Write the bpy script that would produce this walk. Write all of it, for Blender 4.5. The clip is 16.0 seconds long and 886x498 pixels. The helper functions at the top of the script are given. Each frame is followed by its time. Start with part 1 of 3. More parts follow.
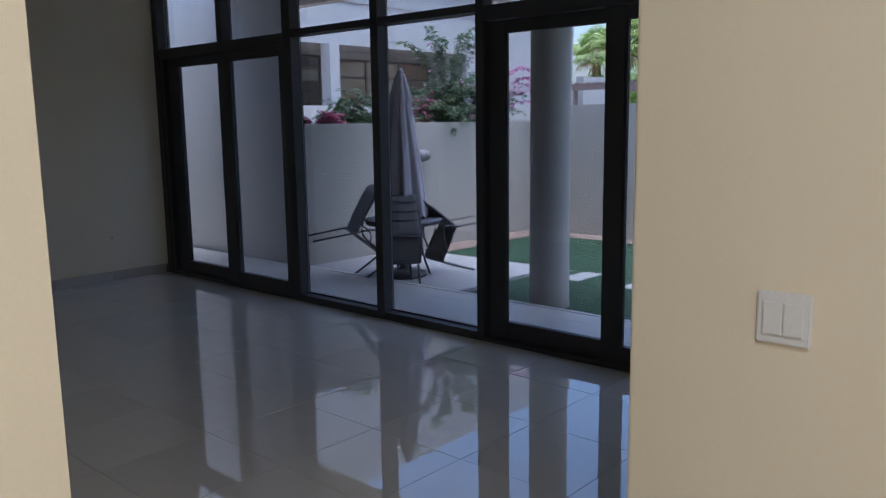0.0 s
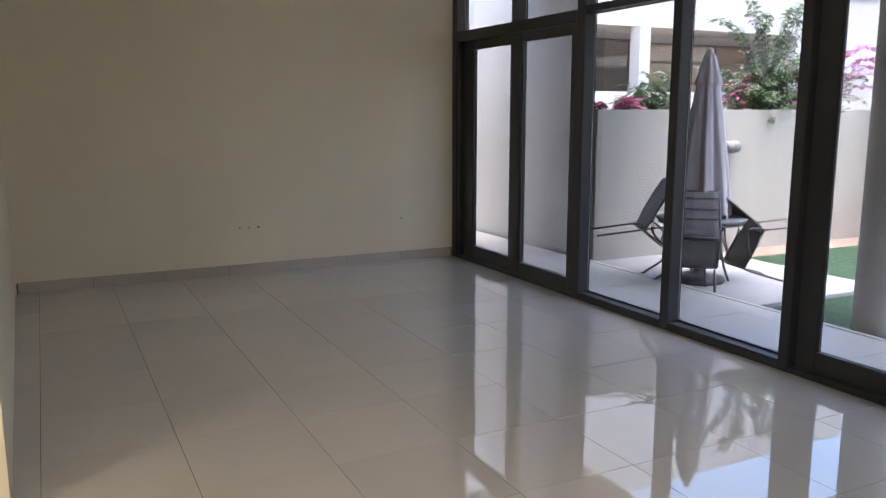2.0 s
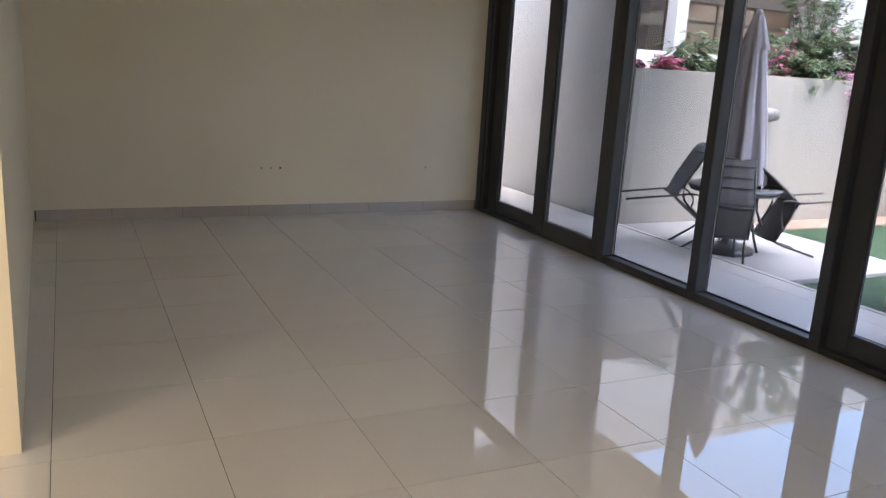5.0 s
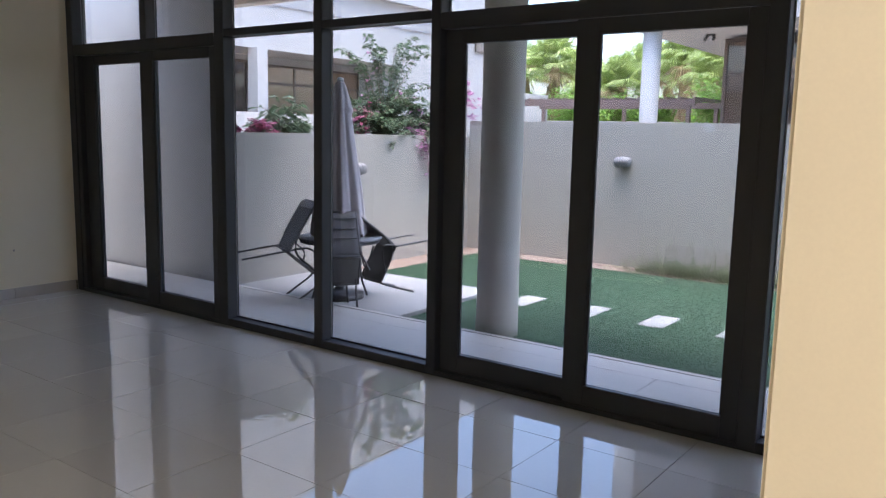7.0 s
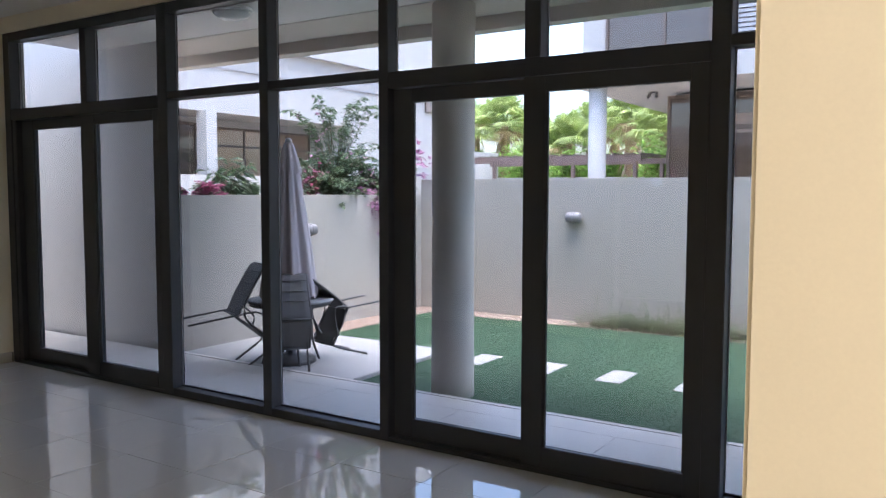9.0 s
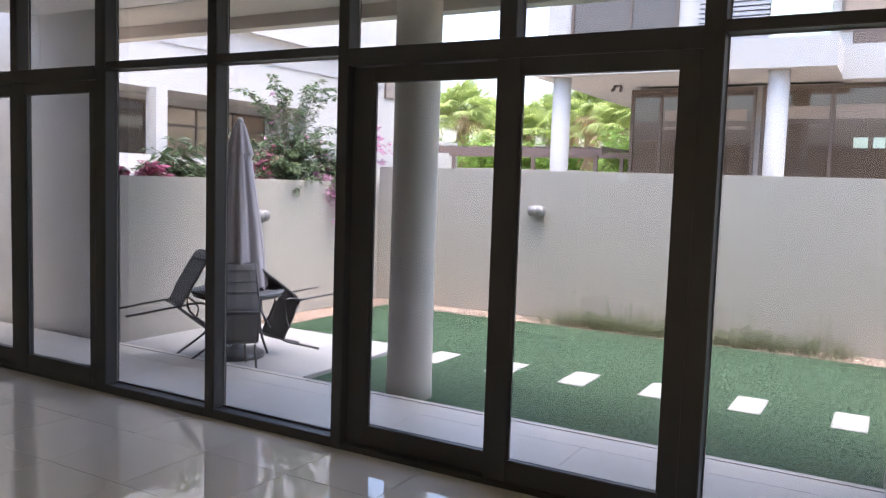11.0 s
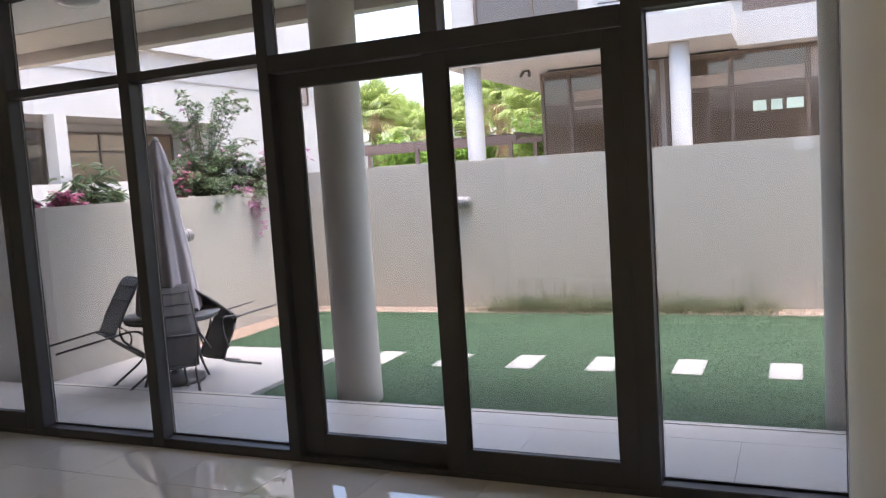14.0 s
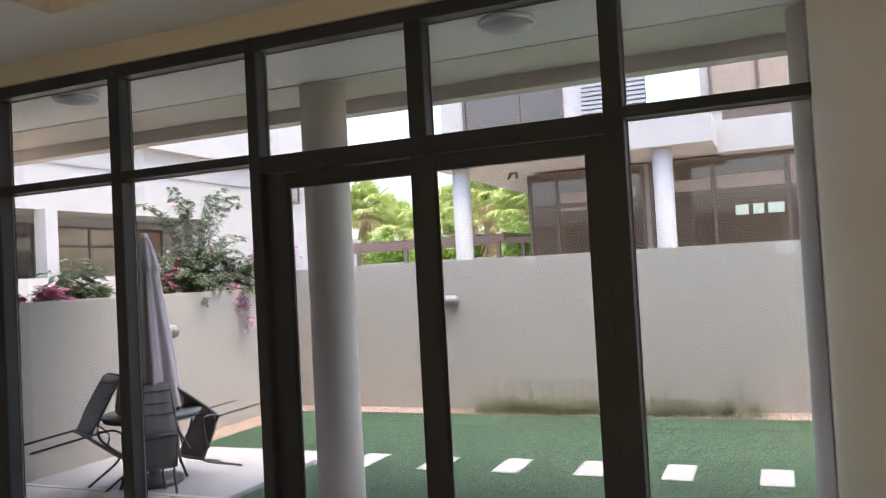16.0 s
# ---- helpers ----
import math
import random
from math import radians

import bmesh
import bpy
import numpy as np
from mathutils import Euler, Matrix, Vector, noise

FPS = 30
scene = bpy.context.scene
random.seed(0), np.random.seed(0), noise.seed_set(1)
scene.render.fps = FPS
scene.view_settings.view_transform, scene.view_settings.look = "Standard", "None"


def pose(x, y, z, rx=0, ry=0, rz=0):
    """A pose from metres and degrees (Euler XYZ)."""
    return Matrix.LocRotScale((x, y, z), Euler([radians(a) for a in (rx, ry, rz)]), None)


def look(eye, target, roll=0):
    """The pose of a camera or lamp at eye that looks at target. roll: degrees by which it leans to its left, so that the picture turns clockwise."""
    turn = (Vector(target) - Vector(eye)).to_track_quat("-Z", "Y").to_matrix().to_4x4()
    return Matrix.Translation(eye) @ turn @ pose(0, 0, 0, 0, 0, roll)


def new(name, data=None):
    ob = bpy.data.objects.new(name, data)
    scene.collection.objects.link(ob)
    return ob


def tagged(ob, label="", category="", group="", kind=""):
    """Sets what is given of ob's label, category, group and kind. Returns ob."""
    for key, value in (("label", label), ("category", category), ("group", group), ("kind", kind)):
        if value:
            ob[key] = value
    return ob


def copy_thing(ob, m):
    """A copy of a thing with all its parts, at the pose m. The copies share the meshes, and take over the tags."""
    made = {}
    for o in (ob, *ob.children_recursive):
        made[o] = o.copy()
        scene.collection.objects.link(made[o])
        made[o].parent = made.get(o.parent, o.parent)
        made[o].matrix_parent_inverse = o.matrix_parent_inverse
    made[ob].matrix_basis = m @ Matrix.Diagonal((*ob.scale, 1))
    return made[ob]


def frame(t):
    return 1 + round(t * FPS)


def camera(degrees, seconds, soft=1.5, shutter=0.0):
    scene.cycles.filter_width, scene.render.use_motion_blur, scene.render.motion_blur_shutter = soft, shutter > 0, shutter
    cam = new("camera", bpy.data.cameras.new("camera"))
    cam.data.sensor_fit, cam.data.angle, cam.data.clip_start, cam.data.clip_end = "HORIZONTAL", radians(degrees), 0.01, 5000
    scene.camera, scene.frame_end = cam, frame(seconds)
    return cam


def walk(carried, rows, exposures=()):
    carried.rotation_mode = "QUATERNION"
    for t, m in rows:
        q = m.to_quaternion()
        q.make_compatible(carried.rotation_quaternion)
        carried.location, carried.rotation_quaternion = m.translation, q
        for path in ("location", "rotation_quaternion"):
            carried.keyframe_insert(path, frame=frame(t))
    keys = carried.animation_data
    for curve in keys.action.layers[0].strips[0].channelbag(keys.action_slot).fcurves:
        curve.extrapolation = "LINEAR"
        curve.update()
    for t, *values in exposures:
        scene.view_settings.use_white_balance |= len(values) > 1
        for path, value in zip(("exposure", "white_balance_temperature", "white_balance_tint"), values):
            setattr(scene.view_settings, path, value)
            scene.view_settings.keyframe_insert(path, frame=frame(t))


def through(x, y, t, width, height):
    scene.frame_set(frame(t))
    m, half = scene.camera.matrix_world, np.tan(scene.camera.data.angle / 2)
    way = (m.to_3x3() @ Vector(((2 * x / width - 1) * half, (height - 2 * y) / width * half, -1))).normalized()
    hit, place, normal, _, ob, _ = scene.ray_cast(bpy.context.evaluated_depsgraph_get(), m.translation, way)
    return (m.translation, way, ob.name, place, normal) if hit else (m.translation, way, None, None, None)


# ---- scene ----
cam = camera(58.1, 16.0, 1.2)
PATH = [
    (0, (7.999, -4.409, 1.591), (6.682, -2.938, 1.275), -0.8),
    (0.5, (7.869, -4.315, 1.631), (6.537, -2.862, 1.291), -0.9),
    (1, (7.808, -4.147, 1.599), (6.307, -2.869, 1.258), -1.9),
    (1.5, (7.761, -4.001, 1.562), (6.078, -2.971, 1.236), -0.5),
    (2, (7.675, -3.949, 1.564), (5.912, -3.067, 1.223), 0.0),
    (2.5, (7.534, -3.936, 1.592), (5.721, -3.166, 1.243), 0.3),
    (3, (7.384, -3.935, 1.573), (5.531, -3.272, 1.217), 0.3),
    (3.2, (7.369, -3.908, 1.574), (5.488, -3.327, 1.219), 0.2),
    (5.5, (7.561, -3.988, 1.556), (5.868, -3.054, 1.042), 4.1),
    (6, (7.589, -4.087, 1.556), (5.991, -3.022, 0.997), 3.3),
    (6.5, (7.571, -4.139, 1.573), (6.224, -2.739, 1.098), 1.3),
    (7, (7.55, -4.17, 1.618), (6.383, -2.572, 1.33), 1.2),
    (7.5, (7.544, -4.167, 1.63), (6.43, -2.517, 1.446), 0.5),
    (8, (7.535, -4.169, 1.625), (6.429, -2.511, 1.458), 0.4),
    (8.5, (7.533, -4.146, 1.617), (6.432, -2.482, 1.467), 0.1),
    (11, (7.274, -3.777, 1.625), (6.287, -2.046, 1.456), 1.9),
    (11.5, (7.246, -3.795, 1.616), (6.284, -2.051, 1.424), 1.9),
    (12, (7.227, -3.809, 1.616), (6.315, -2.04, 1.421), 2.2),
    (12.5, (7.208, -3.81, 1.623), (6.303, -2.038, 1.424), 0.5),
    (13, (7.192, -3.818, 1.622), (6.307, -2.035, 1.43), -1.3),
    (13.5, (7.181, -3.832, 1.618), (6.344, -2.025, 1.437), -2.5),
    (14, (7.177, -3.826, 1.623), (6.363, -2.008, 1.443), -3.8),
    (14.5, (7.181, -3.823, 1.623), (6.377, -2.001, 1.443), -4.2),
    (15, (7.177, -3.823, 1.627), (6.381, -1.996, 1.461), -4.0),
    (15.5, (7.185, -3.816, 1.635), (6.395, -1.981, 1.554), -3.6),
    (16, (7.189, -3.837, 1.635), (6.413, -1.995, 1.698), -3.1),
]
walk(cam, [(t, look(eye, target, roll)) for t, eye, target, roll in PATH],
     [(0.0, 2.05, 5000, 14), (0.5, 2.6, 4950, 15), (1.0, 3.25, 5250, 16), (1.5, 3.5, 5700, 16), (2.0, 3.65, 5900, 15), (3.2, 3.7, 6000, 14),
      (5.5, 3.7, 5950, 16), (6.5, 3.4, 6000, 16), (7.0, 3.1, 5600, 15), (8.5, 3.15, 5550, 14), (11.0, 3.4, 6200, 17), (12.5, 3.4, 6400, 17),
      (14.5, 3.3, 6400, 17), (16.0, 3.3, 6500, 16)])

# ---------------------------------------------------------------- world and light
world = bpy.data.worlds.new("sky")
scene.world = world
world.use_nodes = True
wn = world.node_tree
sky = wn.nodes.new("ShaderNodeTexSky")
sky.sky_type = 'NISHITA'
sky.sun_disc = False
sky.sun_elevation = radians(81)
sky.sun_rotation = radians(100)
sky.dust_density = 4.0
sky.air_density = 1.1
sky.ozone_density = 0.3
wn.links.new(sky.outputs[0], wn.nodes["Background"].inputs[0])
wn.nodes["Background"].inputs[1].default_value = 0.15

sun = new("sun", bpy.data.lights.new("sun", 'SUN'))
sun.data.energy, sun.data.angle, sun.data.color = 1.0, radians(55), (1.0, 0.95, 0.88)
sun.matrix_world = look((1.4, -0.25, 9), (0, 0, 0))


def hall_lamp(x, y, watts, z=3.168):
    lamp = new("hall_light", bpy.data.lights.new("hall_light", 'AREA'))
    lamp.data.shape, lamp.data.size = 'DISK', 0.7
    lamp.data.energy, lamp.data.color = watts, (1.0, 0.87, 0.69)
    lamp.matrix_world = look((x, y, z), (x, y, 0))
    return lamp


hall_lamp(8.7, -4.7, 6.8)
hall_lamp(5.6, -5.7, 2.6)
hall_lamp(9.6, -6.3, 4.6)


# ---------------------------------------------------------------- materials
def material(name, color, rough=0.6, metal=0.0, vary=0.12, scale=6.0, bump=0.0, bump_scale=60.0, coat=0.0, spec=0.5,
             per_object=0.0, color2=None, grain=0.05, grain_scale=180.0):
    """Principled surface with stains at one scale and grain at a finer one."""
    m = bpy.data.materials.new(name)
    m.use_nodes = True
    nt = m.node_tree
    n, l = nt.nodes, nt.links
    p = n["Principled BSDF"]
    tc = n.new("ShaderNodeTexCoord")
    big = n.new("ShaderNodeTexNoise")
    big.inputs["Scale"].default_value, big.inputs["Detail"].default_value = scale, 5
    fine = n.new("ShaderNodeTexNoise")
    fine.inputs["Scale"].default_value, fine.inputs["Detail"].default_value = grain_scale, 3
    l.new(tc.outputs["Object"], big.inputs["Vector"])
    l.new(tc.outputs["Object"], fine.inputs["Vector"])
    ramp = n.new("ShaderNodeMix")
    ramp.data_type = 'RGBA'
    a = [c * (1 - vary) for c in color]
    b = color2 if color2 else [min(1, c * (1 + vary)) for c in color]
    ramp.inputs["A"].default_value, ramp.inputs["B"].default_value = (*a, 1), (*b, 1)
    l.new(big.outputs["Fac"], ramp.inputs["Factor"])
    hsv = n.new("ShaderNodeHueSaturation")
    l.new(ramp.outputs["Result"], hsv.inputs["Color"])
    val = n.new("ShaderNodeMath")
    val.operation = 'MULTIPLY_ADD'
    val.inputs[1].default_value, val.inputs[2].default_value = 2 * grain, 1 - grain
    l.new(fine.outputs["Fac"], val.inputs[0])
    last = val
    if per_object:
        info = n.new("ShaderNodeObjectInfo")
        rnd = n.new("ShaderNodeMath")
        rnd.operation = 'MULTIPLY_ADD'
        rnd.inputs[1].default_value, rnd.inputs[2].default_value = 2 * per_object, 1 - per_object
        l.new(info.outputs["Random"], rnd.inputs[0])
        mul = n.new("ShaderNodeMath")
        mul.operation = 'MULTIPLY'
        l.new(val.outputs[0], mul.inputs[0])
        l.new(rnd.outputs[0], mul.inputs[1])
        last = mul
    l.new(last.outputs[0], hsv.inputs["Value"])
    l.new(hsv.outputs["Color"], p.inputs["Base Color"])
    rr = n.new("ShaderNodeMath")
    rr.operation = 'MULTIPLY_ADD'
    rr.inputs[1].default_value, rr.inputs[2].default_value = rough * 0.35, rough * 0.82
    l.new(big.outputs["Fac"], rr.inputs[0])
    l.new(rr.outputs[0], p.inputs["Roughness"])
    p.inputs["Metallic"].default_value = metal
    p.inputs["Specular IOR Level"].default_value = spec
    p.inputs["Coat Weight"].default_value = coat
    p.inputs["Coat Roughness"].default_value = 0.008
    if bump:
        bt = n.new("ShaderNodeTexNoise")
        bt.inputs["Scale"].default_value, bt.inputs["Detail"].default_value = bump_scale, 4
        l.new(tc.outputs["Object"], bt.inputs["Vector"])
        bp = n.new("ShaderNodeBump")
        bp.inputs["Strength"].default_value, bp.inputs["Distance"].default_value = bump, 0.01
        l.new(bt.outputs["Fac"], bp.inputs["Height"])
        l.new(bp.outputs["Normal"], p.inputs["Normal"])
    return m


def leaf_material(name, color, color2, through=0.35):
    m = material(name, color, rough=0.5, vary=0.3, scale=3.0, color2=color2, per_object=0.1, grain=0.15, grain_scale=9)
    nt = m.node_tree
    p, out = nt.nodes["Principled BSDF"], nt.nodes["Material Output"]
    tr = nt.nodes.new("ShaderNodeBsdfTranslucent")
    tr.inputs["Color"].default_value = (*color2, 1)
    mix = nt.nodes.new("ShaderNodeMixShader")
    mix.inputs[0].default_value = through
    nt.links.new(p.outputs[0], mix.inputs[1])
    nt.links.new(tr.outputs[0], mix.inputs[2])
    nt.links.new(mix.outputs[0], out.inputs["Surface"])
    return m


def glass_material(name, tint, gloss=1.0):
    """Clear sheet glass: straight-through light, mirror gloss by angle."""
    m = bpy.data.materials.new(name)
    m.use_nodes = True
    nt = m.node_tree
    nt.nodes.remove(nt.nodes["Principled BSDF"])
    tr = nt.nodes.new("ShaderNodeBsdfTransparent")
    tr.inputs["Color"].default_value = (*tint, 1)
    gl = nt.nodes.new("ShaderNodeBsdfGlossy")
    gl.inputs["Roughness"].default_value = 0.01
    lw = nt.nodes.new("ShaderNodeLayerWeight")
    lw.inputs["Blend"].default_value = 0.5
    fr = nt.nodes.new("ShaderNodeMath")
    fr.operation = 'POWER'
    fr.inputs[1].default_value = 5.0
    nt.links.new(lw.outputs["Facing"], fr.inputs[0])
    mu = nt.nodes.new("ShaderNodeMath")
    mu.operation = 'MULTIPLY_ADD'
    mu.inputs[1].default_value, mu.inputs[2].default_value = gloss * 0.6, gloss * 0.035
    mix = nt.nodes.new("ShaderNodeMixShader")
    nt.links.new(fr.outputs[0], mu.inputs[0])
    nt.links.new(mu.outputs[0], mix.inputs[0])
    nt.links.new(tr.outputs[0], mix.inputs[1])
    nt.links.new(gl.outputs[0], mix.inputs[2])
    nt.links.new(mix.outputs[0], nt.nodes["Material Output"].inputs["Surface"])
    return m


CREAM = material("cream_wall_paint", (0.86, 0.78, 0.605), 0.55, vary=0.05, scale=1.5, bump=0.03, bump_scale=140, grain=0.03)
CEIL = material("ceiling_paint", (0.82, 0.80, 0.76), 0.7, vary=0.03, scale=1.2, bump=0.05, grain=0.02)
TILE = material("polished_porcelain", (0.70, 0.665, 0.61), 0.014, vary=0.06, scale=2.2, per_object=0.035, coat=0.5, spec=0.75, grain=0.03, grain_scale=60)
GROUT = material("dark_grout", (0.10, 0.085, 0.07), 0.85)
SKIRT = material("skirting_tile", (0.50, 0.45, 0.39), 0.15, vary=0.08, scale=4)
BLACK = material("black_aluminium", (0.047, 0.048, 0.053), 0.42, metal=0.0, vary=0.2, scale=5, spec=0.4, bump=0.02, bump_scale=500)
GASKET = material("grey_gasket", (0.30, 0.30, 0.32), 0.5)
RENDER = material("garden_wall_render", (0.415, 0.382, 0.33), 0.85, vary=0.08, scale=0.9, bump=0.25, bump_scale=90, grain=0.05)
PATCH = material("pale_patch_paint", (0.50, 0.475, 0.44), 0.85, vary=0.1, scale=8)
WHITE = material("white_render", (0.46, 0.455, 0.44), 0.8, vary=0.05, scale=0.6, bump=0.15, bump_scale=70)
COLUMN = material("column_paint", (0.66, 0.60, 0.53), 0.75, vary=0.2, scale=2.4, bump=0.15, bump_scale=60)
PAVER = material("terrace_tile", (0.64, 0.60, 0.555), 0.45, vary=0.06, scale=3, per_object=0.03, bump=0.05)
CONC = material("concrete_pad", (0.36, 0.353, 0.352), 0.8, vary=0.1, scale=2.5, bump=0.3, bump_scale=120, grain=0.08)
SCREEN = material("screen_wall_render", (0.60, 0.585, 0.555), 0.8, vary=0.05, scale=0.7, bump=0.15, bump_scale=70)
STONE = material("white_paving_stone", (0.33, 0.325, 0.32), 0.8, vary=0.06, scale=5, bump=0.2, per_object=0.05)
TURF = material("turf_backing", (0.040, 0.088, 0.046), 0.9, vary=0.12, scale=1.6, bump=0.05, bump_scale=220, grain=0.1, grain_scale=120)
SOIL = material("sandy_soil", (0.27, 0.215, 0.17), 0.95, vary=0.25, scale=5, bump=0.5, bump_scale=80)
GRAVEL = material("red_gravel", (0.32, 0.20, 0.15), 0.85, vary=0.35, scale=9, color2=(0.44, 0.35, 0.29), grain=0.2, grain_scale=25)
SLING = material("grey_woven_sling", (0.15, 0.14, 0.137), 0.65, vary=0.18, scale=4, bump=0.4, bump_scale=400, grain=0.2, grain_scale=350)
METAL = material("grey_powder_coat", (0.12, 0.115, 0.115), 0.4, vary=0.15, scale=8, metal=0.3)
TABLE = material("table_top", (0.20, 0.20, 0.205), 0.5, vary=0.1, scale=5)
CANVAS = material("mauve_canvas", (0.60, 0.53, 0.545), 0.85, vary=0.08, scale=4, bump=0.3, bump_scale=300, grain=0.06)
PLASTIC = material("white_plastic", (0.80, 0.80, 0.80), 0.3, vary=0.02)
STEEL = material("lamp_steel", (0.30, 0.29, 0.29), 0.5, metal=0.3, vary=0.1)
DIFFUSER = material("frosted_diffuser", (0.62, 0.62, 0.62), 0.25, vary=0.04)
LAMPGLASS = material("grey_lamp_lens", (0.22, 0.21, 0.21), 0.45, metal=0.1, vary=0.2, scale=30)
SOCKET = material("dark_socket", (0.05, 0.04, 0.035), 0.6)
BROWN = material("brown_timber", (0.20, 0.15, 0.14), 0.6, vary=0.2, scale=4, bump=0.2)
BRONZE = material("bronze_frame", (0.12, 0.09, 0.075), 0.4, vary=0.1)
DARKGLASS = material("tinted_window", (0.085, 0.065, 0.052), 0.06, vary=0.25, scale=0.5, spec=0.9)
WARMGLASS = material("brown_reflective_window", (0.33, 0.24, 0.17), 0.10, vary=0.18, scale=0.4, spec=0.8)
# also the colour of the reflections painted over the far house's windows
BLIND_REFLECTION = material("blind_and_reflection", (0.30, 0.25, 0.22), 0.6, vary=0.08, scale=2)
MINT = material("mint_panel", (0.56, 0.70, 0.58), 0.5, vary=0.06)
LOUVRE = material("grey_louvre", (0.33, 0.34, 0.36), 0.5, vary=0.06)
GROUND = material("sand_ground", (0.40, 0.34, 0.27), 0.95, vary=0.15, scale=0.3, bump=0.3, bump_scale=8)
BARK = material("palm_bark", (0.30, 0.20, 0.12), 0.9, vary=0.35, scale=4, bump=0.9, bump_scale=18)
STEM = material("woody_stem", (0.12, 0.09, 0.05), 0.8, vary=0.2)
LEAF = leaf_material("green_leaf", (0.075, 0.125, 0.065), (0.15, 0.22, 0.11))
BLADE = leaf_material("artificial_grass", (0.042, 0.090, 0.047), (0.048, 0.100, 0.052), 0.4)
PALMLEAF = leaf_material("palm_leaf", (0.26, 0.36, 0.09), (0.50, 0.60, 0.20))
TREELEAF = leaf_material("tree_leaf", (0.13, 0.26, 0.04), (0.32, 0.50, 0.10))
DRYLEAF = leaf_material("dry_palm_leaf", (0.30, 0.21, 0.10), (0.45, 0.33, 0.17), 0.2)
PINK = leaf_material("pink_bract", (0.52, 0.20, 0.40), (0.72, 0.38, 0.58), 0.35)
RED = leaf_material("red_bract", (0.48, 0.07, 0.18), (0.66, 0.20, 0.34), 0.3)
WEED = leaf_material("weed_leaf", (0.11, 0.15, 0.075), (0.23, 0.27, 0.15), 0.35)
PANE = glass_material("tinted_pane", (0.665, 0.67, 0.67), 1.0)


# ---------------------------------------------------------------- mesh tools
class Shape:
    """Gathers faces of simple solids into one mesh."""

    def __init__(self):
        self.v, self.f, self.s = [], [], []

    def add(self, verts, faces, smooth=False):
        k = len(self.v)
        self.v += [tuple(p) for p in verts]
        self.f += [tuple(i + k for i in q) for q in faces]
        self.s += [smooth] * len(faces)
        return self

    def box(self, x0, x1, y0, y1, z0, z1):
        v = [(x, y, z) for z in (z0, z1) for y in (y0, y1) for x in (x0, x1)]
        return self.add(v, [(0, 2, 3, 1), (4, 5, 7, 6), (0, 1, 5, 4), (2, 6, 7, 3), (0, 4, 6, 2), (1, 3, 7, 5)])

    def lathe(self, cx, cy, profile, n=32, smooth=True):
        """A turned body round an upright axis; profile: (radius, z)."""
        v, f = [], []
        for r, z in profile:
            v += [(cx + r * math.cos(2 * math.pi * i / n), cy + r * math.sin(2 * math.pi * i / n), z) for i in range(n)]
        for j in range(len(profile) - 1):
            f += [(j * n + i, j * n + (i + 1) % n, (j + 1) * n + (i + 1) % n, (j + 1) * n + i) for i in range(n)]
        f.append(tuple(range(n))[::-1])
        f.append(tuple((len(profile) - 1) * n + i for i in range(n)))
        return self.add(v, f, smooth)

    def tube(self, pts, r, n=8, r2=None, squash=1.0):
        """A round bar along points, tapering from r to r2."""
        pts = [Vector(p) for p in pts]
        v, f = [], []
        for i, p in enumerate(pts):
            t = (pts[min(i + 1, len(pts) - 1)] - pts[max(i - 1, 0)]).normalized()
            side = t.cross(Vector((0, 0, 1)))
            side = side.normalized() if side.length > 1e-3 else Vector((1, 0, 0))
            up = side.cross(t)
            rr = r + ((r2 if r2 is not None else r) - r) * i / max(1, len(pts) - 1)
            v += [p + side * rr * math.cos(2 * math.pi * k / n) + up * rr * squash * math.sin(2 * math.pi * k / n) for k in range(n)]
        for j in range(len(pts) - 1):
            f += [(j * n + k, j * n + (k + 1) % n, (j + 1) * n + (k + 1) % n, (j + 1) * n + k) for k in range(n)]
        f += [tuple(range(n))[::-1], tuple((len(pts) - 1) * n + k for k in range(n))]
        return self.add(v, f, True)

    def leaf(self, p, along, side, length, width, droop=0.0):
        p, along, side = Vector(p), Vector(along), Vector(side)
        m = p + along * length * 0.5
        e = p + along * length - Vector((0, 0, droop * length))
        return self.add([p, m - side * width / 2, e, m + side * width / 2], [(0, 1, 2, 3)])

    def mesh(self, name, mat, bevel=0.0):
        me = bpy.data.meshes.new(name)
        me.from_pydata(self.v, [], self.f)
        if bevel:
            bm = bmesh.new()
            bm.from_mesh(me)
            bmesh.ops.bevel(bm, geom=list(bm.edges), offset=bevel, segments=2, affect='EDGES', clamp_overlap=True)
            bm.to_mesh(me)
            bm.free()
        else:
            me.polygons.foreach_set("use_smooth", self.s)
        me.materials.append(mat)
        me.update()
        return me

    def put(self, name, mat, parent=None, bevel=0.0):
        ob = new(name, self.mesh(name, mat, bevel))
        if parent:
            ob.parent = parent
        return ob


def block(name, mat, x0, x1, y0, y1, z0, z1, bevel=0.0, parent=None):
    return Shape().box(x0, x1, y0, y1, z0, z1).put(name, mat, parent, bevel)


def structure(ob, label="", category=""):
    return tagged(ob, label, category, kind="structure")


def root(name, x, y, z=0.0):
    e = new(name)
    e.location = (x, y, z)
    return e


# ---------------------------------------------------------------- the room
H = 3.21            # ceiling
XR = 7.361          # room's wall beside the glazing's end
YR = -4.245          # wall opposite the glazing

